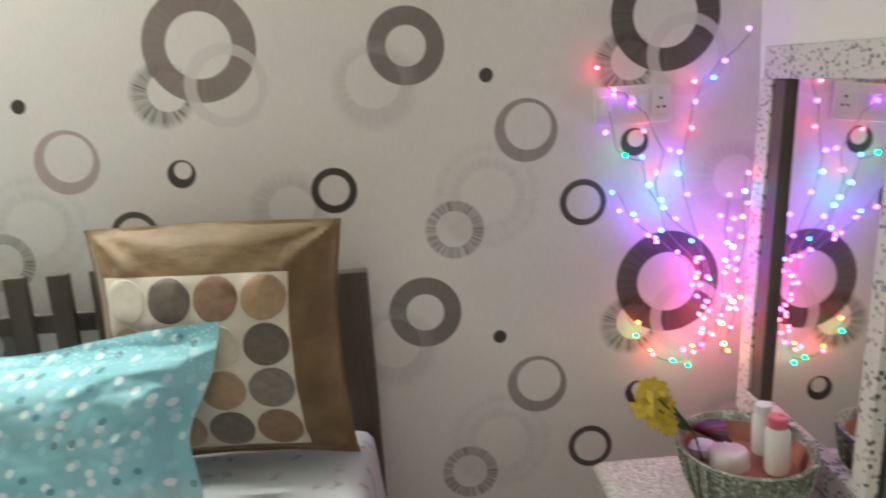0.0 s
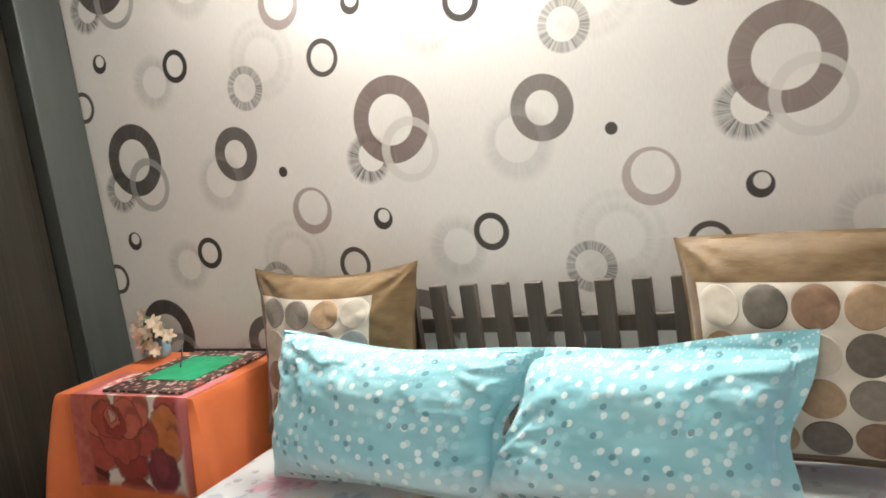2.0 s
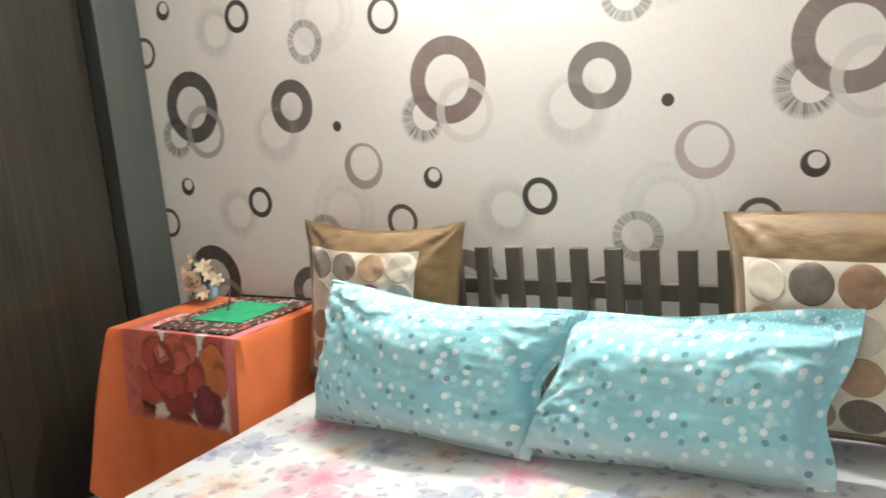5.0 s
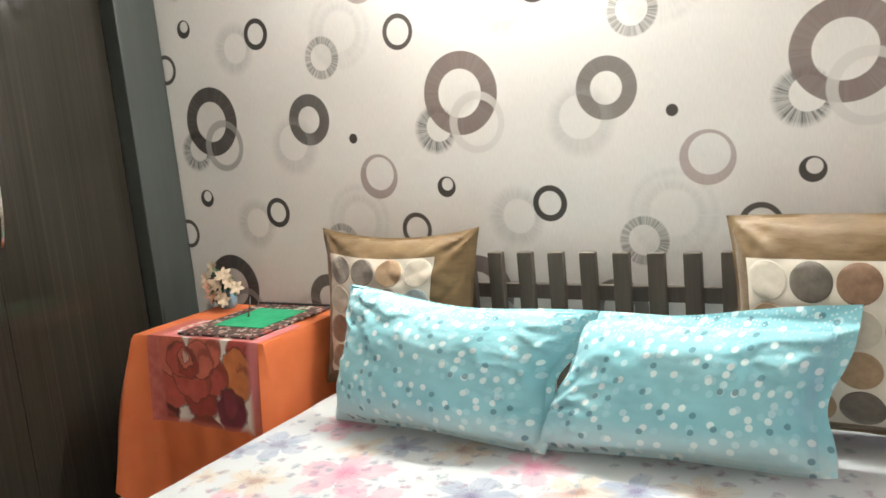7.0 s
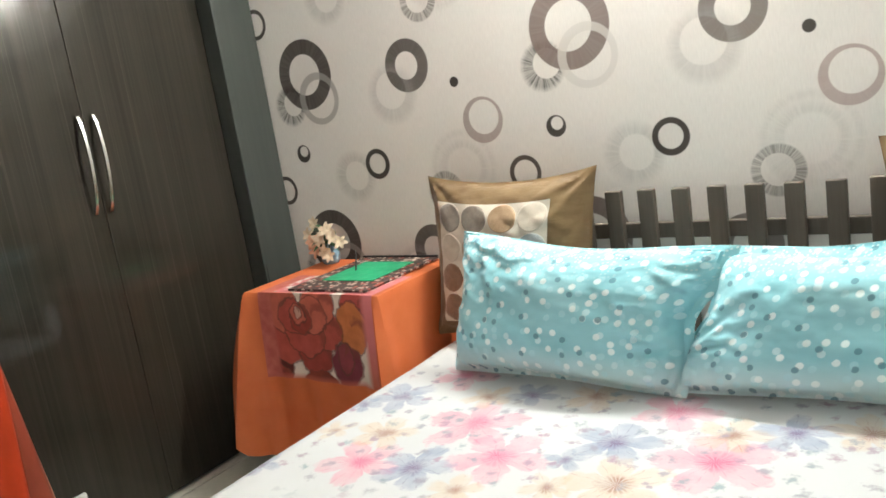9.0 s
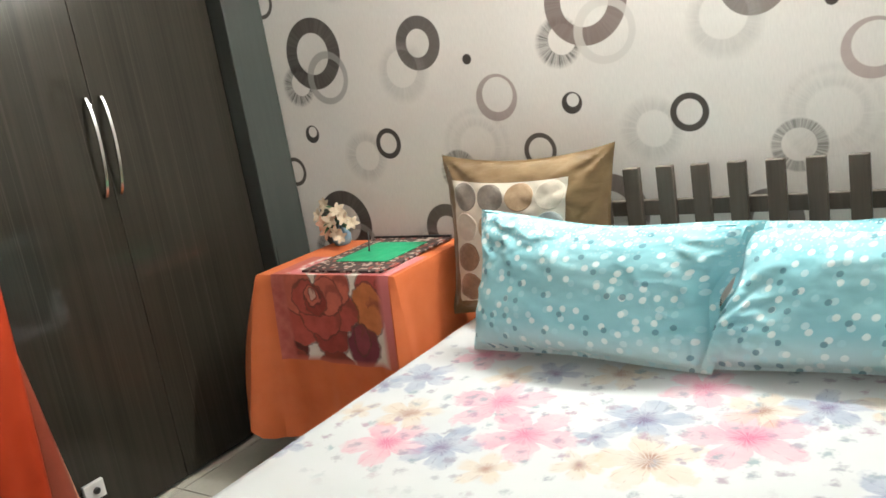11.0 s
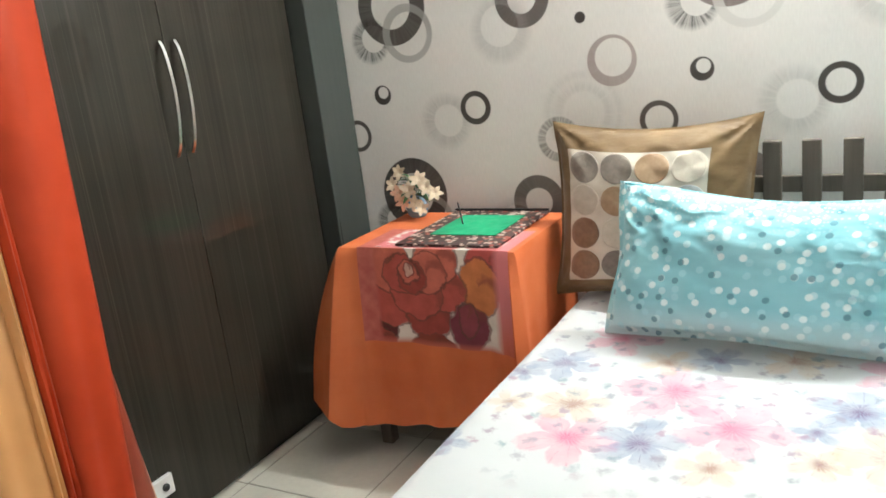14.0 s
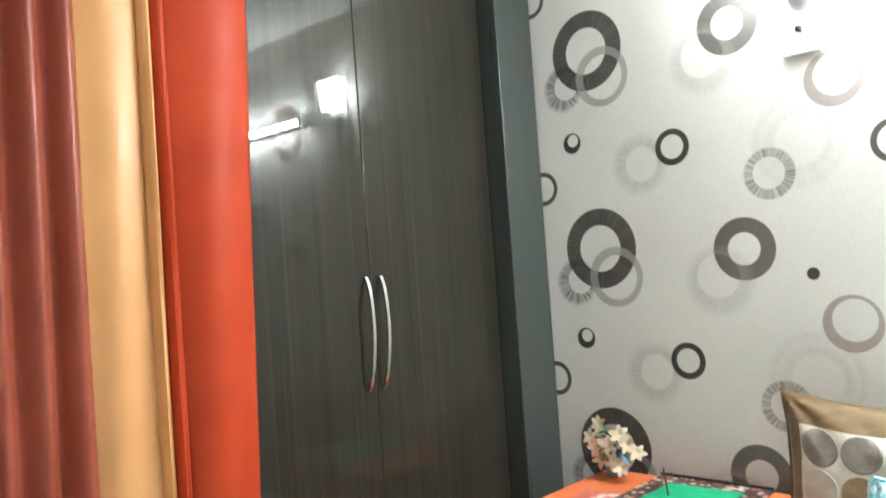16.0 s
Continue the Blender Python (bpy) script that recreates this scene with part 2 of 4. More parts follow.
def runner_material():
    """Printed cloth with red roses, white leaves and a mauve border; UV in metres."""
    m = Nodes("rose_print_cloth", 0.7, 0.0, 0.3)
    uv = m.coords("UV")
    wx, wy, _ = m.split(m.noise(uv, 30, 4, out=1))
    u0, v0, _ = m.split(uv)
    u, v = m.add(u0, m.mul(m.add(wx, -0.5), 0.035)), m.add(v0, m.mul(m.add(wy, -0.5), 0.035))
    wash = m.noise(uv, 25, 3)
    base = m.mix(m.ramp(wash, 0.3, 0.7), (0.62, 0.58, 0.52), (0.72, 0.68, 0.62))

    def blob(cx, cy, r, ink, ridge, squash=1.0):
        nonlocal base
        a, b = m.add(u, -cx), m.mul(m.add(v, -cy), squash)
        d = m.length(m.join(a, b))
        mask = m.math("MULTIPLY", m.math("SUBTRACT", r, d), 1 / 0.004, clamp=True)
        spin = m.math("SINE", m.add(m.mul(d, ridge), m.math("ARCTAN2", b, a)))
        tone = m.mix(m.ramp(wash, 0.3, 0.7, 0, 0.6), ink, tuple(c * 0.6 for c in ink))
        tone = m.mix(m.ramp(spin, 0.84, 0.99, 0, 0.6), tone, (0.18, 0.05, 0.04))
        base = m.mix(mask, base, tone)
        rim = m.mul(m.ramp(m.math("ABSOLUTE", m.math("SUBTRACT", d, r)), 0.004, 0.001), 0.7)
        base = m.mix(rim, base, (0.12, 0.05, 0.04))

    deep, red, warm = (0.34, 0.062, 0.05), (0.47, 0.095, 0.072), (0.57, 0.15, 0.10)
    blob(0.06, -0.20, 0.055, (0.12, 0.026, 0.024), 20, 0.5)
    blob(0.42, -0.03, 0.07, (0.46, 0.09, 0.075), 30)
    blob(0.385, -0.105, 0.062, (0.56, 0.19, 0.065), 30, 0.75)
    for cx, cy, r, ink in ((0.105, -0.16, 0.078, red), (0.215, -0.20, 0.075, deep), (0.275, -0.115, 0.068, red), (0.255, -0.035, 0.07, warm), (0.10, -0.055, 0.075, warm),
                           (0.185, -0.125, 0.085, red), (0.225, -0.07, 0.06, warm), (0.14, -0.075, 0.058, red), (0.175, -0.085, 0.048, deep), (0.165, -0.07, 0.034, warm), (0.168, -0.066, 0.018, (0.62, 0.40, 0.32))):
        blob(cx, cy, r, ink, 22)
    blob(0.345, -0.225, 0.060, (0.20, 0.042, 0.062), 16, 0.85)
    blob(0.345, -0.200, 0.030, (0.26, 0.055, 0.07), 16, 0.6)
    blob(0.225, -0.285, 0.075, (0.24, 0.05, 0.035), 20, 2.2)
    blob(0.05, -0.275, 0.055, deep, 20, 1.8)
    left, right = m.ramp(u0, 0.062, 0.048), m.ramp(u0, 0.425, 0.445)
    low = m.math("MAXIMUM", m.ramp(v0, -0.268, -0.29), m.mul(m.ramp(v0, 0.0, 0.012), m.ramp(wash, 0.58, 0.50)))
    base = m.mix(m.math("MAXIMUM", right, low), base, m.mix(m.ramp(v0, -0.15, -0.33), (0.58, 0.19, 0.20), (0.52, 0.13, 0.055)))
    base = m.mix(left, base, m.mix(m.ramp(wash, 0.35, 0.65), (0.42, 0.10, 0.08), (0.52, 0.15, 0.12)))
    m.set("Base Color", base)
    m.bump(m.noise(uv, 700, 2), 0.2, 0.001)
    return m.mat


def speckled(name, dark, light, scale, share, rough=0.6, other=(0.30, 0.07, 0.05)):
    """Small light blossoms or flecks on a dark ground."""
    m = Nodes(name, rough)
    co = m.coords()
    cell = m.voronoi(co, scale, 1.0, dims="3D")
    r, g, b = m.split(cell["Color"])
    blot = m.mul(m.ramp(cell["Distance"], 0.62, 0.45), m.math("LESS_THAN", r, share))
    tone = m.mix(m.math("LESS_THAN", g, 0.35), light, other)
    m.set("Base Color", m.mix(blot, dark, tone))
    m.bump(m.noise(co, 300), 0.2, 0.001)
    return m.mat


def gathered_satin():
    """Gold-brown satin with fine crosswise gathers."""
    m = Nodes("gold_brown_satin", 0.5, 0.0, 0.3)
    co = m.coords()
    broad, gather = m.noise(co, 9, 3), m.noise(m.scaled(co, (9, 9, 70)), 1.0, 3, 0.6)
    m.set("Base Color", m.mix(m.ramp(m.add(m.mul(broad, 0.85), m.mul(gather, 0.15)), 0.35, 0.65), (0.13, 0.078, 0.031), (0.205, 0.132, 0.058)))
    m.set("Sheen Weight", 0.25)
    m.bump(m.add(m.mul(gather, 0.14), m.add(m.mul(m.noise(co, 500), 0.1), m.noise(m.scaled(co, (14, 14, 38)), 1.0, 3))), 0.45, 0.008)
    return m.mat


def glow(name, colour, strength):
    m = Nodes(name, 0.4)
    m.set("Base Color", colour)
    m.emit(colour, strength)
    return m.mat


M = {
    "paper": wallpaper_material(),
    "plaster": mottled("painted_plaster", (0.85, 0.84, 0.81), (0.89, 0.88, 0.85), 2, 0.75, fine=90),
    "ceiling": mottled("ceiling_paint", (0.84, 0.83, 0.80), (0.88, 0.87, 0.84), 2, 0.8, fine=90),
    "tile": mottled("cream_floor_tile", (0.52, 0.50, 0.43), (0.60, 0.58, 0.50), 5, 0.22, fine=60, relief=0.03),
    "grout": mottled("tile_grout", (0.22, 0.21, 0.18), (0.30, 0.28, 0.25), 30, 0.9),
    "laminate": wood_dark("wardrobe_laminate", (0.024, 0.0215, 0.0165), (0.036, 0.031, 0.024), (150, 150, 1.1), 0.014, (0.046, 0.041, 0.033), 0.0, 0.36),
    "filler": wood_dark("wardrobe_side_laminate", (0.050, 0.058, 0.053), (0.064, 0.072, 0.066), (60, 60, 2), 0.30),
    "chrome": mottled("brushed_chrome", (0.62, 0.62, 0.60), (0.72, 0.72, 0.70), 40, 0.22, 1.0, relief=0.05),
    "bedwood": wood_dark("dark_bed_wood", (0.075, 0.059, 0.045), (0.12, 0.097, 0.075), (90, 90, 5), 0.45),
    "mattress": mottled("mattress_ticking", (0.6, 0.6, 0.58), (0.7, 0.7, 0.68), 10, 0.9),
    "sheet": sheet_material(),
    "pillow": pillow_material(),
    "gold": gathered_satin(),
    "cream": mottled("cream_silk_panel", (0.60, 0.55, 0.46), (0.68, 0.63, 0.54), 14, 0.55, fine=500),
    "orange": mottled("orange_table_cloth", (0.565, 0.128, 0.036), (0.65, 0.17, 0.052), 6, 0.7, fine=700),
    "runner": runner_material(),
    "mat_border": speckled("floral_mat_border", (0.045, 0.022, 0.018), (0.52, 0.40, 0.34), 62, 0.62),
    "green": mottled("green_felt", (0.010, 0.27, 0.115), (0.016, 0.34, 0.15), 20, 0.75, fine=500),
    "black": mottled("black_plastic", (0.015, 0.015, 0.016), (0.03, 0.03, 0.03), 20, 0.4),
    "white": mottled("white_plastic", (0.74, 0.74, 0.72), (0.80, 0.80, 0.78), 20, 0.35),
    "red_satin": mottled("red_satin_curtain", (0.35, 0.036, 0.011), (0.43, 0.052, 0.016), 4, 0.5, fine=900, relief=0.1, spec=0.15),
    "tan_satin": mottled("tan_satin_curtain", (0.58, 0.285, 0.10), (0.66, 0.345, 0.135), 4, 0.42, fine=900, relief=0.1),
    "brown_satin": mottled("maroon_satin_curtain", (0.23, 0.045, 0.024), (0.30, 0.064, 0.034), 4, 0.42, fine=900, relief=0.1, spec=0.4),
    "petal": mottled("cream_petal", (0.56, 0.43, 0.30), (0.70, 0.60, 0.45), 60, 0.6),
    "petal_pink": mottled("peach_petal", (0.62, 0.30, 0.20), (0.74, 0.45, 0.32), 60, 0.6),
    "leaf": mottled("green_leaf", (0.03, 0.085, 0.03), (0.06, 0.13, 0.05), 40, 0.5),
    "yellow": mottled("yellow_petal", (0.46, 0.33, 0.02), (0.60, 0.45, 0.035), 60, 0.6),
    "blue_glass": mottled("pale_blue_ceramic", (0.22, 0.36, 0.46), (0.30, 0.46, 0.55), 20, 0.2),
    "lace": speckled("white_lace_cloth", (0.58, 0.56, 0.50), (0.76, 0.74, 0.68), 140, 0.6, 0.8, (0.40, 0.39, 0.34)),
    "ornate": speckled("black_and_white_ornate_frame", (0.68, 0.66, 0.62), (0.09, 0.09, 0.085), 105, 0.42, 0.45, (0.28, 0.28, 0.26)),
    "terracotta": mottled("terracotta_tray", (0.30, 0.115, 0.07), (0.40, 0.16, 0.10), 20, 0.5),
    "basket": speckled("silver_green_weave", (0.22, 0.24, 0.19), (0.50, 0.52, 0.47), 120, 0.6, 0.35, (0.10, 0.13, 0.08)),
    "pink": mottled("pink_plastic", (0.66, 0.16, 0.22), (0.72, 0.2, 0.26), 20, 0.3),
    "wire": mottled("clear_green_wire", (0.25, 0.28, 0.25), (0.35, 0.38, 0.35), 20, 0.3),
    "tube": glow("lit_tube", (1.0, 0.97, 0.92), TUBE_POWER),
    "lamp": glow("lit_lamp_shade", (1.0, 0.98, 0.95), LAMP_POWER),
}
mirror_glass = Nodes("mirror_glass", 0.03, 1.0)
mirror_glass.set("Base Color", (0.86, 0.87, 0.86))
M["mirror"] = mirror_glass.mat


# ---- mesh helpers ----
def part(name, bm, material, parent=None, label="", smooth=True):
    """Links a bmesh as one mesh object, under a thing or part if given."""
    me = bpy.data.meshes.new(name)
    smooth = smooth and not bm.faces.layers.int.get("boxed")
    bm.to_mesh(me)
    bm.free()
    me.materials.append(M[material] if isinstance(material, str) else material)
    if smooth:
        me.polygons.foreach_set("use_smooth", [True] * len(me.polygons))
        me.set_sharp_from_angle(angle=radians(38))
    ob = new(name, me)
    if parent:
        ob.parent = parent
        ob.matrix_parent_inverse = Matrix.Translation(-world_place(parent))
    return tagged(ob, label)


def world_place(ob):
    place = Vector(ob.location)
    return place if ob.parent is None else place + world_place(ob.parent) - Vector(-ob.matrix_parent_inverse.translation) * 1.0


def thing(name, base, label, category, group="", kind=""):
    ob = new(name)
    ob.location = base
    ob.empty_display_size = 0.1
    return tagged(ob, label, category, group, kind)


def box(lo, hi, bevel=0.003, segs=2):
    bm = bmesh.new()
    bmesh.ops.create_cube(bm, size=1.0)
    lo, hi = Vector(lo), Vector(hi)
    for v in bm.verts:
        v.co = Vector([(lo[k] + hi[k]) / 2 + v.co[k] * (hi[k] - lo[k]) for k in range(3)])
    if bevel:
        bmesh.ops.bevel(bm, geom=bm.edges[:], offset=bevel, segments=segs, affect="EDGES", profile=0.6)
    bm.faces.layers.int.new("boxed")
    flat = sorted(bm.faces, key=lambda f: -f.calc_area())[:6]
    for f in bm.faces:
        f.smooth = f not in flat
    return bm


def rod(points, radius, sides=8, taper=None):
    """A tube along points."""
    bm = bmesh.new()
    pts = [Vector(p) for p in points]
    rings = []
    for k, p in enumerate(pts):
        d = (pts[min(k + 1, len(pts) - 1)] - pts[max(k - 1, 0)]).normalized()
        a = d.orthogonal().normalized() if abs(d.z) > 0.9 else d.cross(Vector((0, 0, 1))).normalized()
        b = d.cross(a)
        r = radius if taper is None else radius * taper[k]
        rings.append([bm.verts.new(p + r * (math.cos(t) * a + math.sin(t) * b)) for t in [2 * math.pi * i / sides for i in range(sides)]])
    for r0, r1 in zip(rings, rings[1:]):
        for i in range(sides):
            bm.faces.new((r0[i], r0[(i + 1) % sides], r1[(i + 1) % sides], r1[i]))
    bm.faces.new(rings[0][::-1])
    bm.faces.new(rings[-1])
    bmesh.ops.recalc_face_normals(bm, faces=bm.faces[:])
    return bm


def lathe(profile, centre, sides=24, squash=(1, 1)):
    """A turned body from (radius, height) pairs."""
    bm = bmesh.new()
    rings = []
    for r, h in profile:
        rings.append([bm.verts.new((centre[0] + r * squash[0] * math.cos(t), centre[1] + r * squash[1] * math.sin(t), centre[2] + h)) for t in [2 * math.pi * i / sides for i in range(sides)]])
    for r0, r1 in zip(rings, rings[1:]):
        for i in range(sides):
            bm.faces.new((r0[i], r0[(i + 1) % sides], r1[(i + 1) % sides], r1[i]))
    bm.faces.new(rings[0][::-1])
    bm.faces.new(rings[-1])
    return bm


def grid(fn, nu, nv, uv=None, bm=None):
    """A sheet of nu by nv quads from a function of (0..1, 0..1)."""
    bm = bm or bmesh.new()
    vs = [[bm.verts.new(fn(i / nu, j / nv)) for i in range(nu + 1)] for j in range(nv + 1)]
    layer = bm.loops.layers.uv.verify() if uv else None
    for j in range(nv):
        for i in range(nu):
            f = bm.faces.new((vs[j][i], vs[j][i + 1], vs[j + 1][i + 1], vs[j + 1][i]))
            if uv:
                for loop, (a, b) in zip(f.loops, ((i, j), (i + 1, j), (i + 1, j + 1), (i, j + 1))):
                    loop[layer].uv = uv(a / nu, b / nv)
    return bm


def structure(name, bm, material, label, category):
    return tagged(part(name, bm, material, smooth=False), label, category, kind="structure")


# ---- the room ----
EAST, SOUTH, WEST, TOP = 3.48, -2.85, -0.8, 2.42
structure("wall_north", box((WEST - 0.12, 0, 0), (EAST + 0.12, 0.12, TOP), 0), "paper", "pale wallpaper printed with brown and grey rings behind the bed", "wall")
structure("wall_east", box((EAST, SOUTH, 0), (EAST + 0.12, -0.0005, TOP), 0), "plaster", "unseen off-white wall set near to bounce light beside the mirror", "wall")
structure("wall_west", box((WEST - 0.12, SOUTH, 0), (WEST, -0.0005, TOP), 0), "plaster", "unseen off-white wall set near to bounce light behind the wardrobe", "wall")
# unseen wall, set near and very white to throw light back on the bed
structure("wall_south", box((WEST - 0.12, SOUTH - 0.12, 0), (EAST + 0.12, SOUTH, TOP), 0), "plaster", "unseen off-white wall set near to bounce light", "wall")
structure("ceiling", box((WEST - 0.12, SOUTH - 0.12, TOP), (EAST + 0.12, 0.12, TOP + 0.12), 0), "ceiling", "plain painted ceiling", "ceiling")
floor = structure("floor", box((WEST - 0.12, SOUTH - 0.12, -0.12), (EAST + 0.12, 0.12, -0.003), 0), "grout", "floor of cream ceramic tiles with thin grey joints", "floor")


# ---- the wardrobe ----
def wardrobe():
    front, end = -0.2, -1.36
    w = thing("wardrobe", (-0.5, -0.68, 0), "tall glossy dark brown streaked wardrobe with closed doors", "wardrobe")
    part("body", box((WEST + 0.01, end, 0.05), (front - 0.022, -0.19, TOP - 0.02)), "laminate", w)
    part("plinth", box((WEST + 0.01, end, 0), (front - 0.03, -0.19, 0.05)), "laminate", w)
    part("side_pillar", box((WEST + 0.01, -0.188, 0), (-0.13, -0.003, TOP - 0.01), 0.004), "filler", w, "blue-grey laminate end panel against the wallpaper")
    for n, (a, b) in enumerate(((-0.7314, -0.192), (end, -0.7326))):
        door = part("door", box((front - 0.02, a, 0.012), (front, b, TOP - 0.03), 0.003), "laminate", w)
        y = -0.705 if n == 0 else -0.759
        pts, taper = [], []
        for k in range(17):
            t = k / 16
            pts.append((front + 0.004 + 0.028 * math.sin(math.pi * t) ** 0.6, y - 0.002 + 0.014 * (t - 0.5), 1.005 + 0.31 * t))
        bm = bmesh.new()
        rows = []
        for k, p in enumerate(pts):
            p, half = Vector(p), 0.0048
            rows.append([bm.verts.new(p + Vector(o)) for o in ((0.004, -half, 0), (0.004, half, 0), (-0.004, half, 0), (-0.004, -half, 0))])
        for r0, r1 in zip(rows, rows[1:]):
            for i in range(4):
                bm.faces.new((r0[i], r0[(i + 1) % 4], r1[(i + 1) % 4], r1[i]))
        bm.faces.new(rows[0][::-1])
        bm.faces.new(rows[-1])
        bmesh.ops.recalc_face_normals(bm, faces=bm.faces[:])
        part("handle", bm, "chrome", door, "bowed chrome bar handle")


wardrobe()


def floor_plate():
    p = thing("door_plate", (-0.196, -1.064, 0.145), "small white plate with a dark button on the wardrobe", "plate")
    part("plate", box((-0.2, -1.098, 0.118), (-0.186, -1.03, 0.176), 0.003), "white", p)
    b = part("button", lathe([(0.0, 0.0), (0.011, 0.0), (0.011, 0.005), (0.008, 0.008)], (0, 0, 0), 14), "black", p)
    b.matrix_parent_inverse = Matrix.Identity(4)
    b.location, b.rotation_euler = (0.010, 0.004, 0.002), (0, radians(90), 0)


floor_plate()


# ---- the curtain ----
def curtain():
    c = thing("curtain", (-0.03, -1.75, 0), "red, tan and maroon satin curtain in wide folds", "curtain")

    def strip(name, y0, y1, material, folds, depth, base_x, label="", lean0=0.0, lean1=0.0, z0=0.02, z1=TOP - 0.01, nu=24):
        def at(u, v):
            z = z0 + (z1 - z0) * v
            sag = max(0.0, (1.9 - z) / 1.6)
            y = y0 + (y1 - y0) * u + sag * (lean0 * (1 - u) + lean1 * u)
            x = base_x + depth * math.sin(math.pi * u * folds) + 0.006 * noise.noise((y * 9, z * 1.3, base_x * 5)) + 0.01 * sag * math.sin(9 * u + 2 * z)
            return (x, y, z)

        bm = grid(at, nu, 30)
        ob = part(name, bm, material, c, label)
        mod = ob.modifiers.new("cloth", "SOLIDIFY")
        mod.thickness = 0.003
        return ob

    strip("red_panel", -1.190, -1.405, "red_satin", 1.0, 0.030, -0.035, "bright red satin panel", -0.076, -0.01)
    strip("red_piping", -1.395, -1.422, "red_satin", 1.0, 0.014, -0.020, "rolled red seam", -0.01, -0.012, nu=8)
    strip("tan_piping", -1.424, -1.448, "tan_satin", 1.0, 0.018, -0.024, "rolled tan seam", -0.012, -0.012, nu=8)
    strip("tan_panel", -1.444, -1.572, "tan_satin", 1.0, 0.016, -0.030, "tan satin panel", -0.012, -0.012)
    strip("maroon_panel", -1.57, -1.735, "brown_satin", 5.0, 0.016, -0.034, "maroon satin gathered in folds", -0.012, -0.012, nu=60)
    strip("red_panel", -1.733, -1.95, "red_satin", 1.0, 0.024, -0.03, "bright red satin panel", -0.012, 0)
    strip("tan_panel", -1.948, -2.12, "tan_satin", 1.0, 0.024, -0.03, "tan satin panel", 0, 0)
    strip("maroon_lining", -1.353, -1.42, "brown_satin", 1.0, 0.012, -0.10, "dark maroon lining flaring out at the foot", 0.177, 0.05, z1=0.76)
    part("lining_piping", rod([(-0.097, -1.353 + 0.177 * (1.9 - z) / 1.6 + 0.002, z) for z in [0.025 + 0.06 * k for k in range(13)]], 0.0028, 6), "petal_pink", c, "thin pale seam")


curtain()


# ---- the bed ----
BED_L, BED_R, BED_TOP = 0.70, 2.53, 0.445


def bed():
    b = thing("bed", ((BED_L + BED_R) / 2, -1.05, 0), "dark-stained wooden double bed with a slatted headboard", "bed")
    for x in (BED_L, BED_R - 0.30):
        part("headboard_panel", box((x, -0.078, 0.0), (x + 0.30, -0.035, 0.818), 0.004), "bedwood", b, "solid dark end panel of the headboard")
    for z in (0.72, 0.33):
        part("rail", box((BED_L + 0.30, -0.052, z), (BED_R - 0.30, -0.03, z + 0.045), 0.003), "bedwood", b)
    for k in range(-2, 11):
        x = 1.247 + 0.0972 * k
        tip = noise.noise((k * 3.1, 0, 0)) * 0.003
        part("slat", box((x - 0.0235, -0.078, 0.12), (x + 0.0235, -0.054, 0.865 + tip), 0.003), "bedwood", b)
    part("side_rail", box((BED_L + 0.02, -2.04, 0.14), (BED_L + 0.045, -0.08, 0.30)), "bedwood", b)
    part("side_rail", box((BED_R - 0.045, -2.04, 0.14), (BED_R - 0.02, -0.08, 0.30)), "bedwood", b)
    part("foot_rail", box((BED_L + 0.02, -2.065, 0.14), (BED_R - 0.02, -2.041, 0.30)), "bedwood", b)
    part("slat_base", box((BED_L + 0.046, -2.04, 0.20), (BED_R - 0.046, -0.08, 0.232)), "bedwood", b)
    for x in (BED_L + 0.03, BED_R - 0.09):
        for y in (-2.03, -0.15):
            part("leg", box((x, y, 0), (x + 0.06, y + 0.06, 0.138)), "bedwood", b)
    m = part("mattress", box((BED_L + 0.04, -2.05, 0.234), (BED_R - 0.04, -0.085, BED_TOP - 0.012), 0.03, 4), "mattress")
    tagged(m, "thick white mattress under the floral sheet", "mattress")


bed()


def bed_sheet():
    x0, x1, y0, y1, drop, r = 0.722, 2.512, -2.07, -0.09, 0.30, 0.03

    def edge(u, lo, hi, left, right):
        """Across a rounded fold: place across, and the height lost."""
        span = hi - lo
        total = span + left + right
        s = u * total - left
        if s < 0:
            t = -s
            a = min(t / r, math.pi / 2)
            return lo + r - r * math.sin(a) - 0.02 * min(1, t / 0.2), -(r - r * math.cos(a)) - max(0, t - r * math.pi / 2)
        if s > span:
            t = s - span
            a = min(t / r, math.pi / 2)
            return hi - r + r * math.sin(a) + 0.02 * min(1, t / 0.2), -(r - r * math.cos(a)) - max(0, t - r * math.pi / 2)
        return lo + r + (span - 2 * r) * s / span, 0.0

    def at(u, v):
        x, dx = edge(u, x0, x1, drop, drop)
        y, dy = edge(v, y0, y1, drop, 0.0)
        lump = 0.004 * noise.noise((x * 3.5, y * 3.5, 1)) + 0.0022 * noise.noise((x * 11, y * 8, 4))
        hem = min(dx, dy)
        wave = 0.008 * math.sin(21 * (x + y)) * min(1, -hem / 0.2)
        return (x - (wave if dx < 0 and x < 1 else 0), y + (wave if dy < 0 else 0), BED_TOP + hem + lump)

    ob = part("bed_sheet", grid(at, 110, 110), "sheet")
    tagged(ob, "white cotton bed sheet printed with pink, blue and yellow flowers", "bed sheet")


bed_sheet()


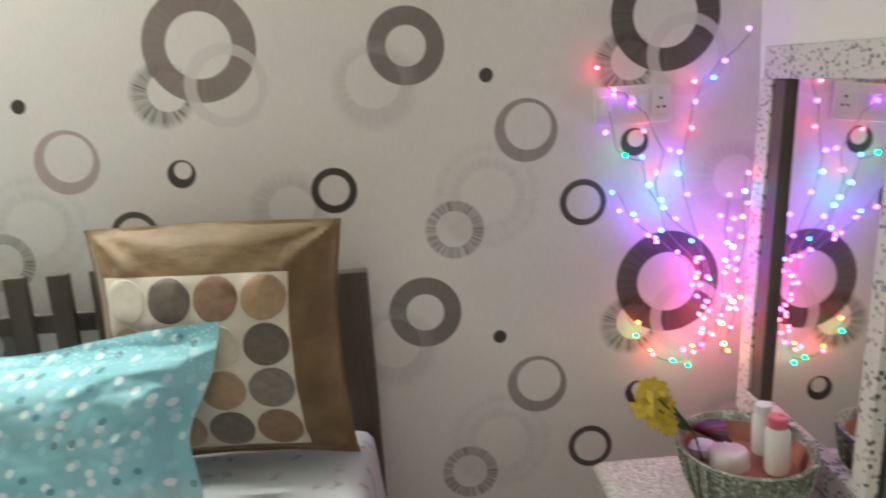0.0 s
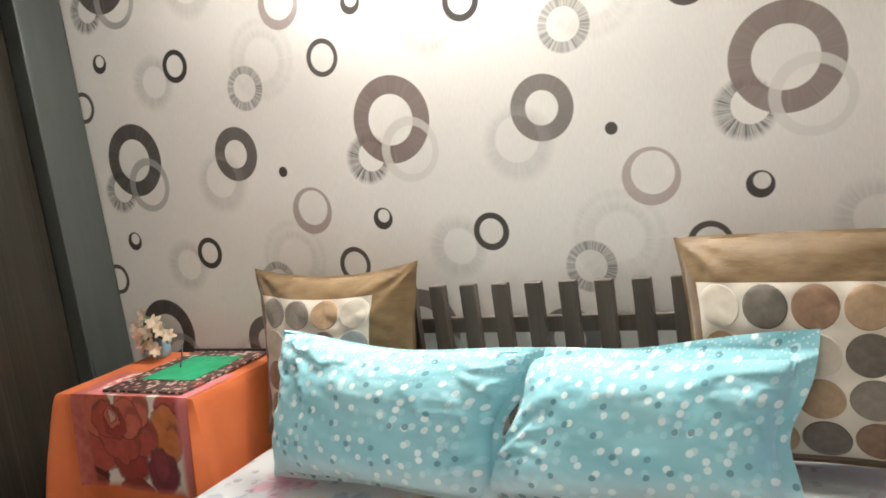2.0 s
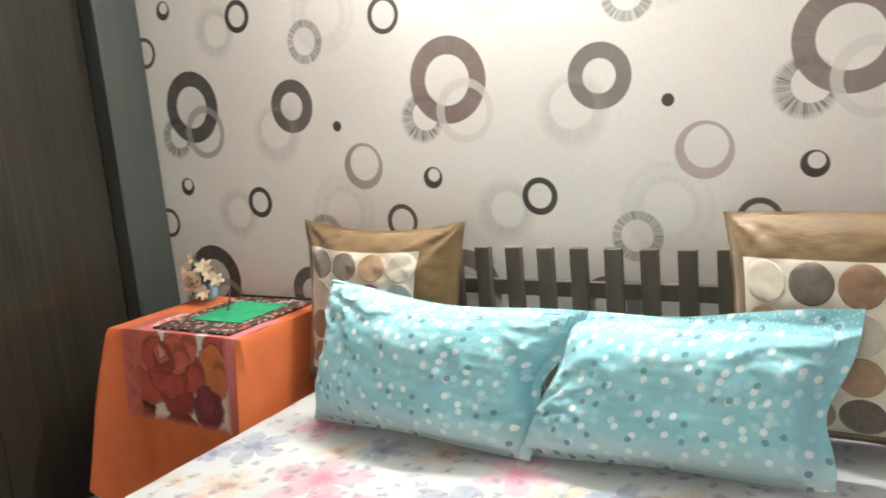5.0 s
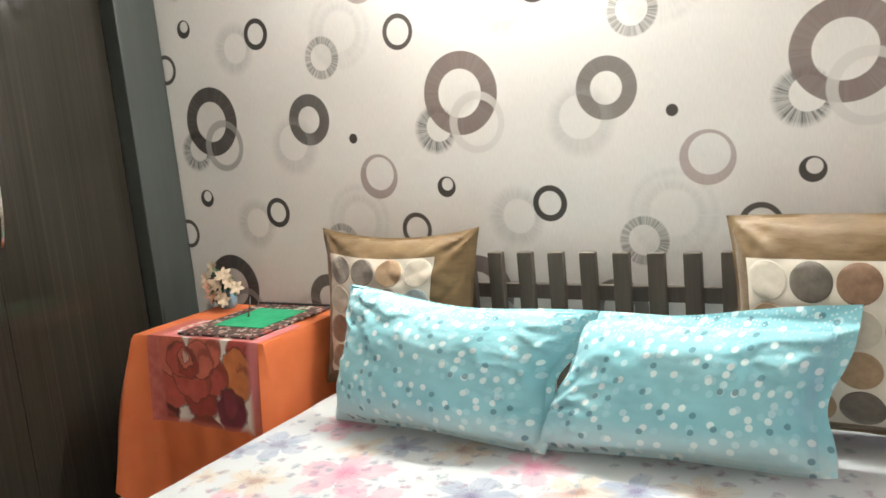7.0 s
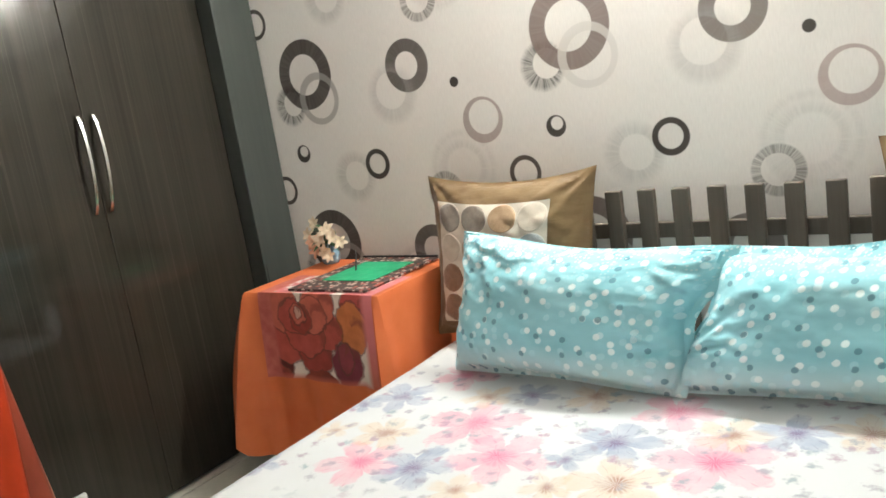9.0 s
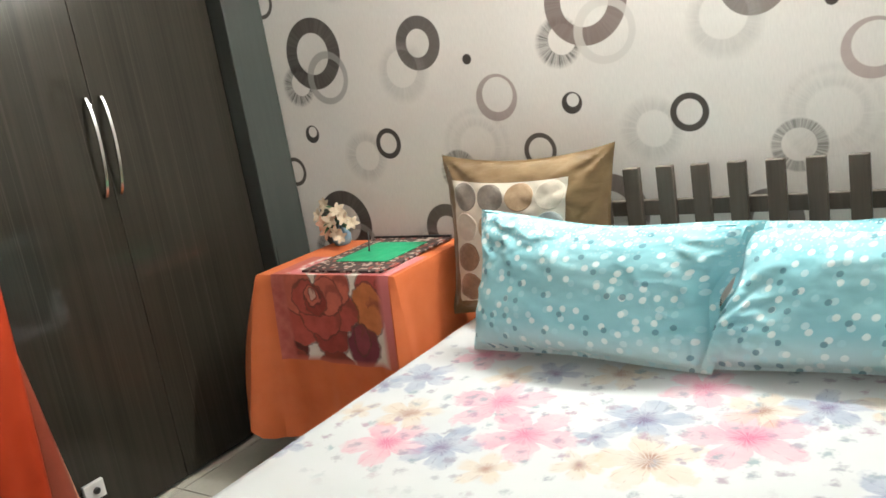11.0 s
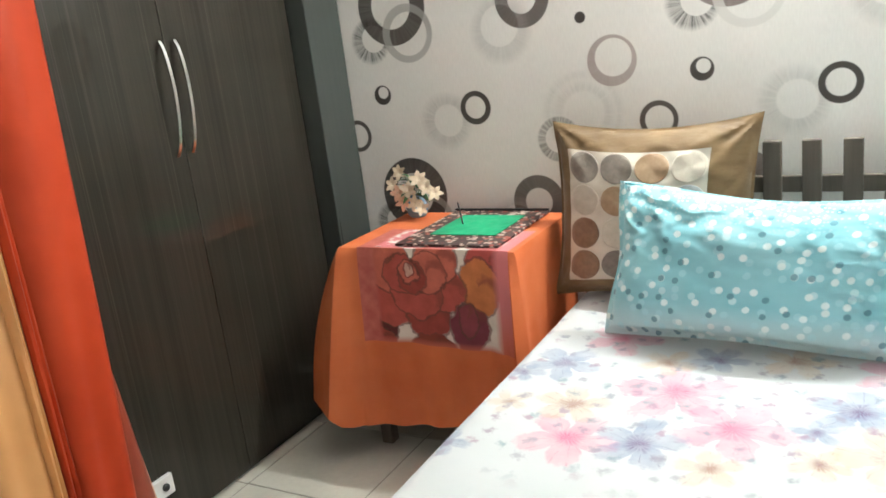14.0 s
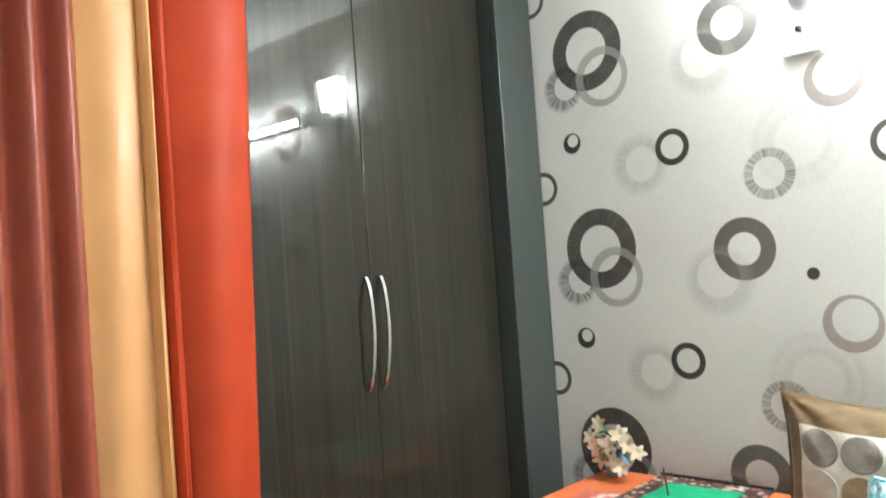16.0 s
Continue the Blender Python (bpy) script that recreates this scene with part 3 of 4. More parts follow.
# ---- pillows and cushions ----
def puff(corners, front, back, pinch, flange, seed, wrinkle, sag=0.0, loose=1.0):
    """The surface of a stuffed pillow over four corners (tl, tr, br, bl): a function of s, t in -1..1 and the side."""
    tl, tr, br, bl = [Vector(c) for c in corners]
    normal = (tr - tl + br - bl).cross(tl - bl + tr - br).normalized()
    if normal.y > 0:
        normal = -normal

    def at(s, t, side, lift=0.0):
        a = s * (1 - pinch * (1 - t * t))
        b = t * (1 - pinch * (1 - s * s)) - sag * (1 - s * s) * max(0, t)
        u, v = (a + 1) / 2, (b + 1) / 2
        p = tl * (1 - u) * v + tr * u * v + br * u * (1 - v) + bl * (1 - u) * (1 - v)
        si, ti = min(1, abs(s) / (1 - flange)), min(1, abs(t) / (1 - flange * 1.3))
        body = ((1 - si ** 2.6) * (1 - ti ** 2.6)) ** 0.55
        corner = max(0, abs(s) + abs(t) - 0.9)
        ang = math.atan2(1.02 - abs(t), 1.02 - abs(s))
        fold = math.sin(ang * 13 + seed + 2 * noise.noise((s * 2, t * 2, seed))) * corner * 1.2 * body ** 0.5
        n1 = noise.noise((s * 2.1 + seed, t * 1.7, seed * 3.7)) * body
        n2 = noise.noise((s * 6 + t * 4, t * 7 - s * 2 + seed, seed)) * (0.25 + body)
        thick = (front if side > 0 else back) * body
        crease = abs(noise.noise((s * 3.2 - t * 2.6 + seed, s * 0.9 + t * 1.1, seed * 1.9)))
        crease = -0.8 * max(0, 0.22 - crease) / 0.22 * min(1, abs(s) + 0.25) * body ** 0.5
        off = side * (0.003 + thick) + side * wrinkle * (fold + 0.9 * n1 + 0.45 * n2 + crease * loose)
        if body < 1e-4:
            off = side * 0.003 + wrinkle * 0.7 * noise.noise((s * 4, t * 4, seed))
        rim = min(1.0, 40 * (1 - max(abs(s), abs(t))))
        wave = wrinkle * 0.7 * noise.noise((s * 4, t * 4, seed))
        return p + normal * (off * rim + wave * (1 - rim) + lift)

    return at


def pillow_mesh(at, size, nu=96, nv=64):
    bm = bmesh.new()
    w, h = size
    for side in (1, -1):
        grid(lambda u, v, k=side: at(2 * u - 1, 2 * v - 1, k), nu, nv, lambda u, v, k=side: (u * w + (0 if k > 0 else 3), v * h), bm)
    bmesh.ops.remove_doubles(bm, verts=bm.verts[:], dist=0.0002)
    bmesh.ops.recalc_face_normals(bm, faces=bm.faces[:])
    return bm


def sham(corners, hems, seed, front, back, dents, crush):
    """A stuffed pillow in a cover with a flat hem: hems are the shares of the half width and height that the hem takes
    (left, right, top, bottom), dents pull the outline in (side s or t, place, depth, width), crush makes folds (s, t, reach, way)."""
    tl, tr, br, bl = [Vector(c) for c in corners]
    normal = (tr - tl + br - bl).cross(tl - bl + tr - br).normalized()
    if normal.y > 0:
        normal = -normal
    left, right, top, bottom = hems

    def at(s, t, side):
        a, b = s, t
        for axis, edge, place, depth, width in dents:
            if axis == "s":
                a -= edge * depth * math.exp(-((t - place) / width) ** 2) * max(0.0, s * edge) ** 2
            else:
                b -= edge * depth * math.exp(-((s - place) / width) ** 2) * max(0.0, t * edge) ** 2
        u, v = (a + 1) / 2, (b + 1) / 2
        p = tl * (1 - u) * v + tr * u * v + br * u * (1 - v) + bl * (1 - u) * (1 - v)
        brim = top * (0.75 + 0.45 * s)
        si = abs(s) / (1 - (right if s > 0 else left))
        ti = abs(t) / (1 - (brim if t > 0 else bottom))
        inside = si < 1 and ti < 1
        body = ((1 - si ** 3.0) * (1 - ti ** (2.3 if t > 0 else 2.6))) ** 0.5 if inside else 0.0
        # corners of the stuffing stay flatter than the middle
        body *= 1 - 0.3 * max(0.0, si + ti - 1.1) if inside else 1
        wide = noise.noise((s * 1.6 + seed, t * 1.3, seed * 2.7))
        soft = noise.noise((s * 4.2 + seed, t * 3.4 + s, seed * 1.3))
        fine = noise.noise((s * 9 + t * 5, t * 8 - s * 3 + seed, seed))
        off = side * (0.003 + (front if side > 0 else back) * body * (1 + 0.2 * wide))
        live = min(1.0, body * 2.2)
        off += side * live * (0.010 * soft + 0.003 * fine)
        for cs, ct, reach, way in crush:
            ds, dt = (s - cs) * 1.7, t - ct
            dist = math.hypot(ds, dt)
            near = math.exp(-(dist / reach) ** 2)
            bend = math.atan2(dt, ds * way + 0.12) * 5.5 + 1.8 * soft + 0.8 * fine + seed + 1.5 * dist
            ridge = 0.5 + 0.5 * math.cos(2 * bend)
            off += side * near * live * 0.026 * (ridge ** 1.5 - 0.4) * min(1.0, dist * 2)
        if not inside:
            out = max(si, ti) - 1
            off += -0.012 - 0.02 * min(1.0, out / 0.2) + 0.007 * noise.noise((s * 5, t * 5, seed)) * min(1.0, out * 8)
        elif side > 0:
            rim = max(si, ti)
            off -= 0.012 * max(0.0, 1 - abs(rim - 0.975) / 0.03)
        return p + normal * off

    return at


def dotted_pillow(corners, hems, seed, front, dents, crush, label):
    at = sham(corners, hems, seed, front, 0.05, dents, crush)
    ob = part("dotted_pillow", pillow_mesh(at, (0.70, 0.40), 132, 88), "pillow")
    tagged(ob, label, "pillow", "pillows on the bed")


dotted_pillow(((0.922, -0.385, 0.838), (1.672, -0.385, 0.785), (1.556, -0.530, 0.452), (0.882, -0.480, 0.450)), (0.035, 0.09, 0.06, 0.07), 2.3, 0.11,
              (("s", 1, 0.0, 0.115, 0.4), ("s", -1, 0.0, 0.05, 0.5), ("t", 1, 0.0, 0.17, 0.7), ("t", -1, -0.1, 0.06, 0.6)),
              ((1.0, -0.25, 0.9, -1), (1.0, 0.75, 0.5, -1), (-0.9, 0.8, 0.7, 1)), "light blue dotted cotton pillow leaning on a gold cushion")
dotted_pillow(((1.618, -0.350, 0.772), (2.243, -0.338, 0.806), (2.196, -0.458, 0.446), (1.505, -0.500, 0.452)), (0.05, 0.11, 0.30, 0.06), 5.9, 0.115,
              (("s", 1, -0.15, 0.12, 0.45), ("s", -1, 0.15, 0.075, 0.4), ("t", 1, -0.2, 0.09, 0.5), ("t", -1, 0.0, 0.05, 0.6)),
              ((1.0, 0.35, 0.8, -1), (1.0, -0.6, 0.6, -1), (-1.0, -0.5, 0.7, 1)), "light blue dotted cotton pillow with a flat hem along its top")


def disc_silk(name, a, b):
    """Thread wound in rings; UV runs from -1 to 1 across the disc."""
    m = Nodes("disc_silk_" + name, 0.45, 0.0, 0.35)
    uv = m.coords("UV")
    d = m.length(uv)
    rings = m.math("SINE", m.add(m.mul(d, 110.0), m.mul(m.noise(uv, 3), 4)))
    m.set("Base Color", m.mix(m.ramp(m.add(m.mul(rings, 0.08), m.noise(uv, 2.5)), 0.3, 0.7), a, b))
    m.set("Sheen Weight", 0.3)
    m.bump(rings, 0.22, 0.0008)
    return m.mat


SILK = {n: disc_silk(n, a, b) for n, a, b in (
    ("cream", (0.52, 0.47, 0.38), (0.60, 0.54, 0.45)), ("taupe", (0.17, 0.145, 0.12), (0.25, 0.215, 0.18)), ("brown", (0.185, 0.105, 0.06), (0.27, 0.16, 0.095)),
    ("tan", (0.31, 0.20, 0.11), (0.40, 0.28, 0.17)), ("dark", (0.105, 0.088, 0.068), (0.16, 0.135, 0.105)), ("slate", (0.20, 0.23, 0.23), (0.27, 0.30, 0.30)))}


def gold_cushion(corners, seed, window, rows, label, sag):
    at = puff(corners, 0.085, 0.045, 0.085, 0.035, seed, 0.009, sag, 0.6)
    c = thing("gold_cushion", sum((Vector(p) for p in corners), Vector()) / 4 - Vector((0, 0, 0.25)), label, "cushion", "cushions on the bed")
    part("cover", pillow_mesh(at, (0.56, 0.52), 72, 68), "gold", c)
    s0, s1, t0, t1 = window
    panel = part("silk_panel", grid(lambda u, v: at(s0 + (s1 - s0) * u, t0 + (t1 - t0) * v, 1, 0.0022), 40, 40), "cream", c, "cream silk panel")
    for j, row in enumerate(rows):
        for i, tone in enumerate(row):
            cs, ct = s0 + (s1 - s0) * (i + 0.5) / 4, t1 - (t1 - t0) * (j + 0.5) / 4
            rs, rt = (s1 - s0) / 8 * 0.95, (t1 - t0) / 8 * 0.95
            bm = bmesh.new()
            mid = bm.verts.new(at(cs, ct, 1, 0.005))
            last, flat_place = None, {mid: (0.0, 0.0)}
            for ring in (0.35, 0.7, 0.95, 1.0):
                now = [bm.verts.new(at(cs + rs * ring * math.cos(a), ct + rt * ring * math.sin(a), 1, 0.0048 if ring < 1 else 0.0025)) for a in [2 * math.pi * k / 28 for k in range(28)]]
                for k in range(28):
                    flat_place[now[k]] = (ring * math.cos(2 * math.pi * k / 28), ring * math.sin(2 * math.pi * k / 28))
                for k in range(28):
                    n = (k + 1) % 28
                    bm.faces.new((mid, now[k], now[n]) if last is None else (last[k], now[k], now[n], last[n]))
                last = now
            layer = bm.loops.layers.uv.verify()
            for face in bm.faces:
                for loop in face.loops:
                    loop[layer].uv = flat_place[loop.vert]
            bmesh.ops.recalc_face_normals(bm, faces=bm.faces[:])
            part("disc", bm, SILK[tone], panel)


gold_cushion(((0.665, -0.150, 0.962), (1.240, -0.142, 0.955), (1.235, -0.215, 0.452), (0.655, -0.215, 0.452)), 1.1, (-0.83, 0.60, -0.82, 0.72),
             (("taupe", "taupe", "tan", "cream"), ("cream", "tan", "taupe", "slate"), ("brown", "cream", "dark", "tan"), ("brown", "taupe", "tan", "cream")),
             "gold-brown satin cushion with brown discs, beside the table", 0.045)
gold_cushion(((1.932, -0.135, 0.970), (2.500, -0.245, 0.975), (2.495, -0.250, 0.455), (1.945, -0.235, 0.452)), 4.4, (-0.84, 0.66, -0.88, 0.62),
             (("cream", "dark", "brown", "tan"), ("tan", "slate", "cream", "dark"), ("cream", "brown", "tan", "taupe"), ("taupe", "tan", "dark", "brown")),
             "gold-brown satin cushion with brown discs and gathered top", -0.10)


# ---- the bedside table ----
TAB = (0.082, 0.655, -0.485, -0.06)
TAB_TOP = 0.665


def side_table():
    t = thing("bedside_table", (0.375, -0.27, 0), "dark wooden bedside table under an orange cloth", "table")
    part("tabletop", box((TAB[0] + 0.006, TAB[2] + 0.006, TAB_TOP - 0.03), (TAB[1] - 0.006, TAB[3] - 0.006, TAB_TOP - 0.004)), "bedwood", t)
    for x in (TAB[0] + 0.03, TAB[1] - 0.07):
        for y in (TAB[2] + 0.03, TAB[3] - 0.07):
            part("leg", box((x, y, 0), (x + 0.04, y + 0.04, TAB_TOP - 0.031)), "bedwood", t)
    part("shelf", box((TAB[0] + 0.03, TAB[2] + 0.03, 0.13), (TAB[1] - 0.03, TAB[3] - 0.03, 0.15)), "bedwood", t)


side_table()


def drape(p, d, lift=0.0):
    """The hanging cloth: p runs 0..4 round the table top (front, right, back, left), d is the fall in metres."""
    x0, x1, y0, y1 = TAB
    k, f = int(p) % 4, p - int(p)
    ends = ((x0, y0), (x1, y0), (x1, y1), (x0, y1), (x0, y0))
    (ax, ay), (bx, by) = ends[k], ends[k + 1]
    ox, oy = ((0, -1), (1, 0), (0, 1), (-1, 0))[k]
    c = min(f, 1 - f)
    near = math.exp(-(c / 0.09) ** 2)
    fall = d / 0.55
    spread = 0.022 * fall + (0.135 if k == 3 or (k == 0 and f < 0.5) else 0.06) * near * fall ** 0.8 * (1 if k != 2 else 0.2)
    if k == 3:
        spread += 0.05 * math.sin(min(1.0, fall * 1.1) * 2.2) * (0.4 + 0.6 * f)
    if k in (1, 2):
        spread *= 0.25
    spread += fall * (0.011 * math.sin(p * 9.5 + 1.2) + 0.007 * math.sin(p * 27 + 0.4)) * (1 - near) * (1 if k in (0, 3) else 0.3)
    if k == 0:
        spread += fall * (0.014 * math.exp(-((f - 0.89) / 0.03) ** 2) - 0.022 * math.exp(-((f - 0.085) / 0.022) ** 2) - 0.010 * math.exp(-((f - 0.94) / 0.015) ** 2))
    bulge = 0.004 * min(1, d / 0.02)
    side = -0.5 * near * 0.05 * fall * (1 if f < 0.5 else -1) * (1 if k in (0, 3) else 0)
    tx, ty = (bx - ax), (by - ay)
    n = math.hypot(tx, ty)
    x = ax + tx * f + ox * (spread + bulge + lift) + tx / n * side
    y = ay + ty * f + oy * (spread + bulge + lift) + ty / n * side
    return Vector((x, y, TAB_TOP - max(0, d - 0.004) + lift * max(0, 1 - d / 0.01)))


def table_cloth():
    bm = bmesh.new()
    count = 176
    rings = []
    for k in range(6):
        s = 0.02 + 0.98 * k / 6
        cx, cy = (TAB[0] + TAB[1]) / 2, (TAB[2] + TAB[3]) / 2
        rings.append([bm.verts.new((cx + (q.x - cx) * s, cy + (q.y - cy) * s, TAB_TOP + 0.0012 * noise.noise((q.x * s * 9, q.y * s * 9, 2)))) for q in [drape(4 * i / count, 0) for i in range(count)]])
    for k in range(19):
        d = (k / 18) ** 1.3
        row = []
        for i in range(count):
            p = 4 * i / count
            f = p - int(p)
            low = 0.545 + 0.018 * math.sin(p * 5 + 0.5) - 0.05 * math.exp(-((min(f, 1 - f)) / 0.05) ** 2)
            row.append(bm.verts.new(drape(p, low * d)))
        rings.append(row)
    for a, b in zip(rings, rings[1:]):
        for i in range(count):
            n = (i + 1) % count
            bm.faces.new((a[i], a[n], b[n], b[i]))
    bm.faces.new(rings[0])
    bmesh.ops.recalc_face_normals(bm, faces=bm.faces[:])
    ob = part("table_cloth", bm, "orange")
    tagged(ob, "orange cotton cloth hanging over the bedside table", "tablecloth")

    def at(u, v):
        s = v * 0.50 - 0.20
        f = 0.125 + 0.85 * u
        if s < 0:
            return (TAB[0] + f * (TAB[1] - TAB[0]), TAB[2] - s, TAB_TOP + 0.003)
        return drape(f, s, 0.004)

    r = thing("rose_runner", (0.37, -0.4, TAB_TOP), "mauve-edged runner printed with red roses on the orange cloth", "table runner")
    part("printed_panel", grid(at, 60, 60, lambda u, v: (u * 0.475, 0.20 - v * 0.50)), "runner", r)

    def hem(u, v):
        p = Vector(at(u, 0.972 + 0.028 * v))
        return p + Vector((0, -0.003, 0))

    part("hem", grid(hem, 60, 2), "orange", r, "narrow orange hem")


table_cloth()


def place_mat():
    m = thing("place_mat", (0.42, -0.27, TAB_TOP + 0.005), "dark floral mat with a green centre on the table", "mat")
    lo, hi, z = (0.275, -0.470), (0.603, -0.075), TAB_TOP + 0.005
    part("border", box((*lo, z), (*hi, z + 0.007), 0.003), "mat_border", m, "black border with cream and red blossoms")
    part("centre", box((lo[0] + 0.065, lo[1] + 0.095, z + 0.0075), (hi[0] - 0.05, hi[1] - 0.075, z + 0.010), 0.001), "green", m, "plain green felt centre")
    part("rim", box((lo[0], hi[1] - 0.012, z + 0.0075), (*hi, z + 0.014), 0.003), "black", m, "raised black rim")
    s = part("thin_stick", rod([(0.395, -0.265, z + 0.0125), (0.375, -0.235, z + 0.035), (0.350, -0.20, z + 0.062)], 0.0026), "black")
    tagged(s, "thin black stick standing on the green mat", "stick")


place_mat()


def petal(bm, base, way, up, size, width, curl):
    side = way.cross(up).normalized()
    rows = []
    for k in range(5):
        t = k / 4
        w = width * math.sin(math.pi * (0.12 + 0.83 * t)) ** 0.8
        c = base + way * size * t + up * (curl * size * t * t)
        rows.append([bm.verts.new(c - side * w + up * 0.15 * w), bm.verts.new(c), bm.verts.new(c + side * w + up * 0.15 * w)])
    for a, b in zip(rows, rows[1:]):
        bm.faces.new((a[0], a[1], b[1], b[0]))
        bm.faces.new((a[1], a[2], b[2], b[1]))


def blossom(centre, axis, size, count, wide, rng):
    bm = bmesh.new()
    axis = Vector(axis).normalized()
    a = axis.orthogonal().normalized()
    b = axis.cross(a)
    start = rng.random() * 6
    for k in range(count):
        t = start + 2 * math.pi * k / count + rng.uniform(-0.15, 0.15)
        way = (a * math.cos(t) + b * math.sin(t)) * 0.9 + axis * 0.45
        petal(bm, Vector(centre), way.normalized(), axis, size * rng.uniform(0.85, 1.1), size * wide, rng.uniform(-0.5, -0.1))
    return bm


def lilies():
    rng = random.Random(7)
    foot = Vector((0.150, -0.115, TAB_TOP + 0.002))
    v = thing("lily_vase", foot, "pale blue vase of cream and peach lilies on the table", "flowers")
    part("vase", lathe([(0.026, 0), (0.034, 0.012), (0.036, 0.035), (0.024, 0.06), (0.02, 0.07), (0.023, 0.075)], foot, 20), "blue_glass", v, "pale blue ceramic vase")
    spots = ((-0.085, -0.01, 0.13), (-0.05, -0.03, 0.105), (-0.065, 0.01, 0.165), (-0.01, -0.035, 0.115), (0.015, -0.045, 0.075), (0.06, -0.04, 0.125), (0.085, -0.03, 0.105), (-0.03, -0.04, 0.075), (0.03, -0.03, 0.15), (0.045, -0.055, 0.06))
    for n, s in enumerate(spots):
        c = foot + Vector((s[0] + 0.012, s[1] - 0.01, s[2] - 0.018))
        stem = part("stem", rod([foot + Vector((s[0] * 0.1, 0, 0.07)), foot + Vector((s[0] * 0.5, s[1] * 0.4, s[2] * 0.6 + 0.03)), c], 0.0018, 6), "leaf", v)
        part("flower", blossom(c, (s[0] * 2 + 0.15, -0.8, 0.35), rng.uniform(0.028, 0.038), 6, 0.26, rng), "petal_pink" if n in (1, 7) else "petal", v, "peach lily" if n in (1, 7) else "cream lily")
    for n in range(26):
        bm = bmesh.new()
        t = rng.uniform(0, 6.28)
        way = Vector((math.cos(t), 0.35 * math.sin(t) - 0.35, rng.uniform(-0.7, 0.9))).normalized()
        petal(bm, foot + Vector((0, -0.01, 0.075 + rng.uniform(0, 0.05))), way, Vector((0, 0, 1)), rng.uniform(0.05, 0.08), 0.010, -0.4)
        part("leaf", bm, "leaf", v)


lilies()


# ---- lamps on the bed wall ----
def tube_light():
    t = thing("tube_light", (1.41, -0.02, 2.0), "white wall-mounted fluorescent tube light, switched on", "tube light")
    part("batten", box((0.93, -0.026, 1.990), (1.89, -0.001, 2.03), 0.004), "white", t, "white metal batten")
    for x in (0.94, 1.852):
        part("tube_holder", box((x, -0.062, 1.985), (x + 0.03, -0.0255, 2.03), 0.004), "white", t)
    part("tube", rod([(0.971, -0.047, 2.006), (1.41, -0.047, 2.006), (1.851, -0.047, 2.006)], 0.012, 14), "tube", t, "glowing white tube")


tube_light()


def wall_lamp():
    w = thing("wall_lamp", (0.72, -0.03, 1.92), "small box-shaped white wall lamp, switched on", "wall lamp")
    part("back_plate", box((0.690, -0.014, 1.815), (0.785, -0.001, 2.14), 0.003), "white", w, "white plastic back plate")
    shade = box((0.672, -0.092, 2.005), (0.768, -0.030, 2.135), 0.012, 3)
    for v in shade.verts:
        v.co.x += (v.co.x - 0.72) * 0.45 * (v.co.z - 2.005) / 0.13
    part("shade", shade, "lamp", w, "glowing white shade, wider at its top")
    part("lower_cap", box((0.705, -0.050, 1.965), (0.765, -0.015, 2.003), 0.006), "white", w)
    part("switch", lathe([(0.0, -0.008), (0.008, -0.006), (0.008, 0.006), (0.0, 0.008)], (0.737, -0.022, 1.88), 12), "black", w, "small dark pull switch")


wall_lamp()


# ---- the dressing corner ----
def mirror():
    m = thing("wall_mirror", (EAST - 0.02, -0.33, 0.83), "wall mirror in a black and white ornate frame", "mirror")
    x0, x1, y0, y1, z0, z1 = EAST - 0.045, EAST - 0.001, -0.63, -0.085, 0.41, 1.26
    part("glass", box((EAST - 0.026, y0 + 0.03, z0 + 0.03), (EAST - 0.018, y1 - 0.03, z1 - 0.03), 0), "mirror", m, "clear mirror glass", smooth=False)
    part("backing", box((EAST - 0.0165, y0 + 0.01, z0 + 0.01), (x1, y1 - 0.01, z1 - 0.01), 0), "black", m)
    part("frame_top", box((x0 - 0.008, y0 - 0.03, z1 - 0.068), (x1 - 0.018, y1 - 0.03, z1), 0.004), "ornate", m)
    part("frame_bottom", box((x0, y0, z0), (x1 - 0.018, y1, z0 + 0.06), 0.004), "ornate", m)
    part("frame_side", box((x0, y1 - 0.06, z0 + 0.061), (x1 - 0.018, y1, z1 - 0.069), 0.004), "ornate", m)
    part("frame_side", box((x0, y0, z0 + 0.061), (x1 - 0.018, y0 + 0.045, z1 - 0.069), 0.004), "ornate", m)
    # dark bar along the inner edge of the frame
    part("inner_strip", box((x0 + 0.004, y1 - 0.115, z0 + 0.061), (x1 - 0.019, y1 - 0.0605, z1 - 0.069), 0.003), "bedwood", m, "dark strip inside the mirror frame")
    # it leans back, its foot standing out from the wall, to fit the camera's view
    m.matrix_world = Matrix.Translation((EAST - 0.035, -0.33, 0.83)) @ Matrix.Rotation(radians(3.4), 4, "Y")


mirror()


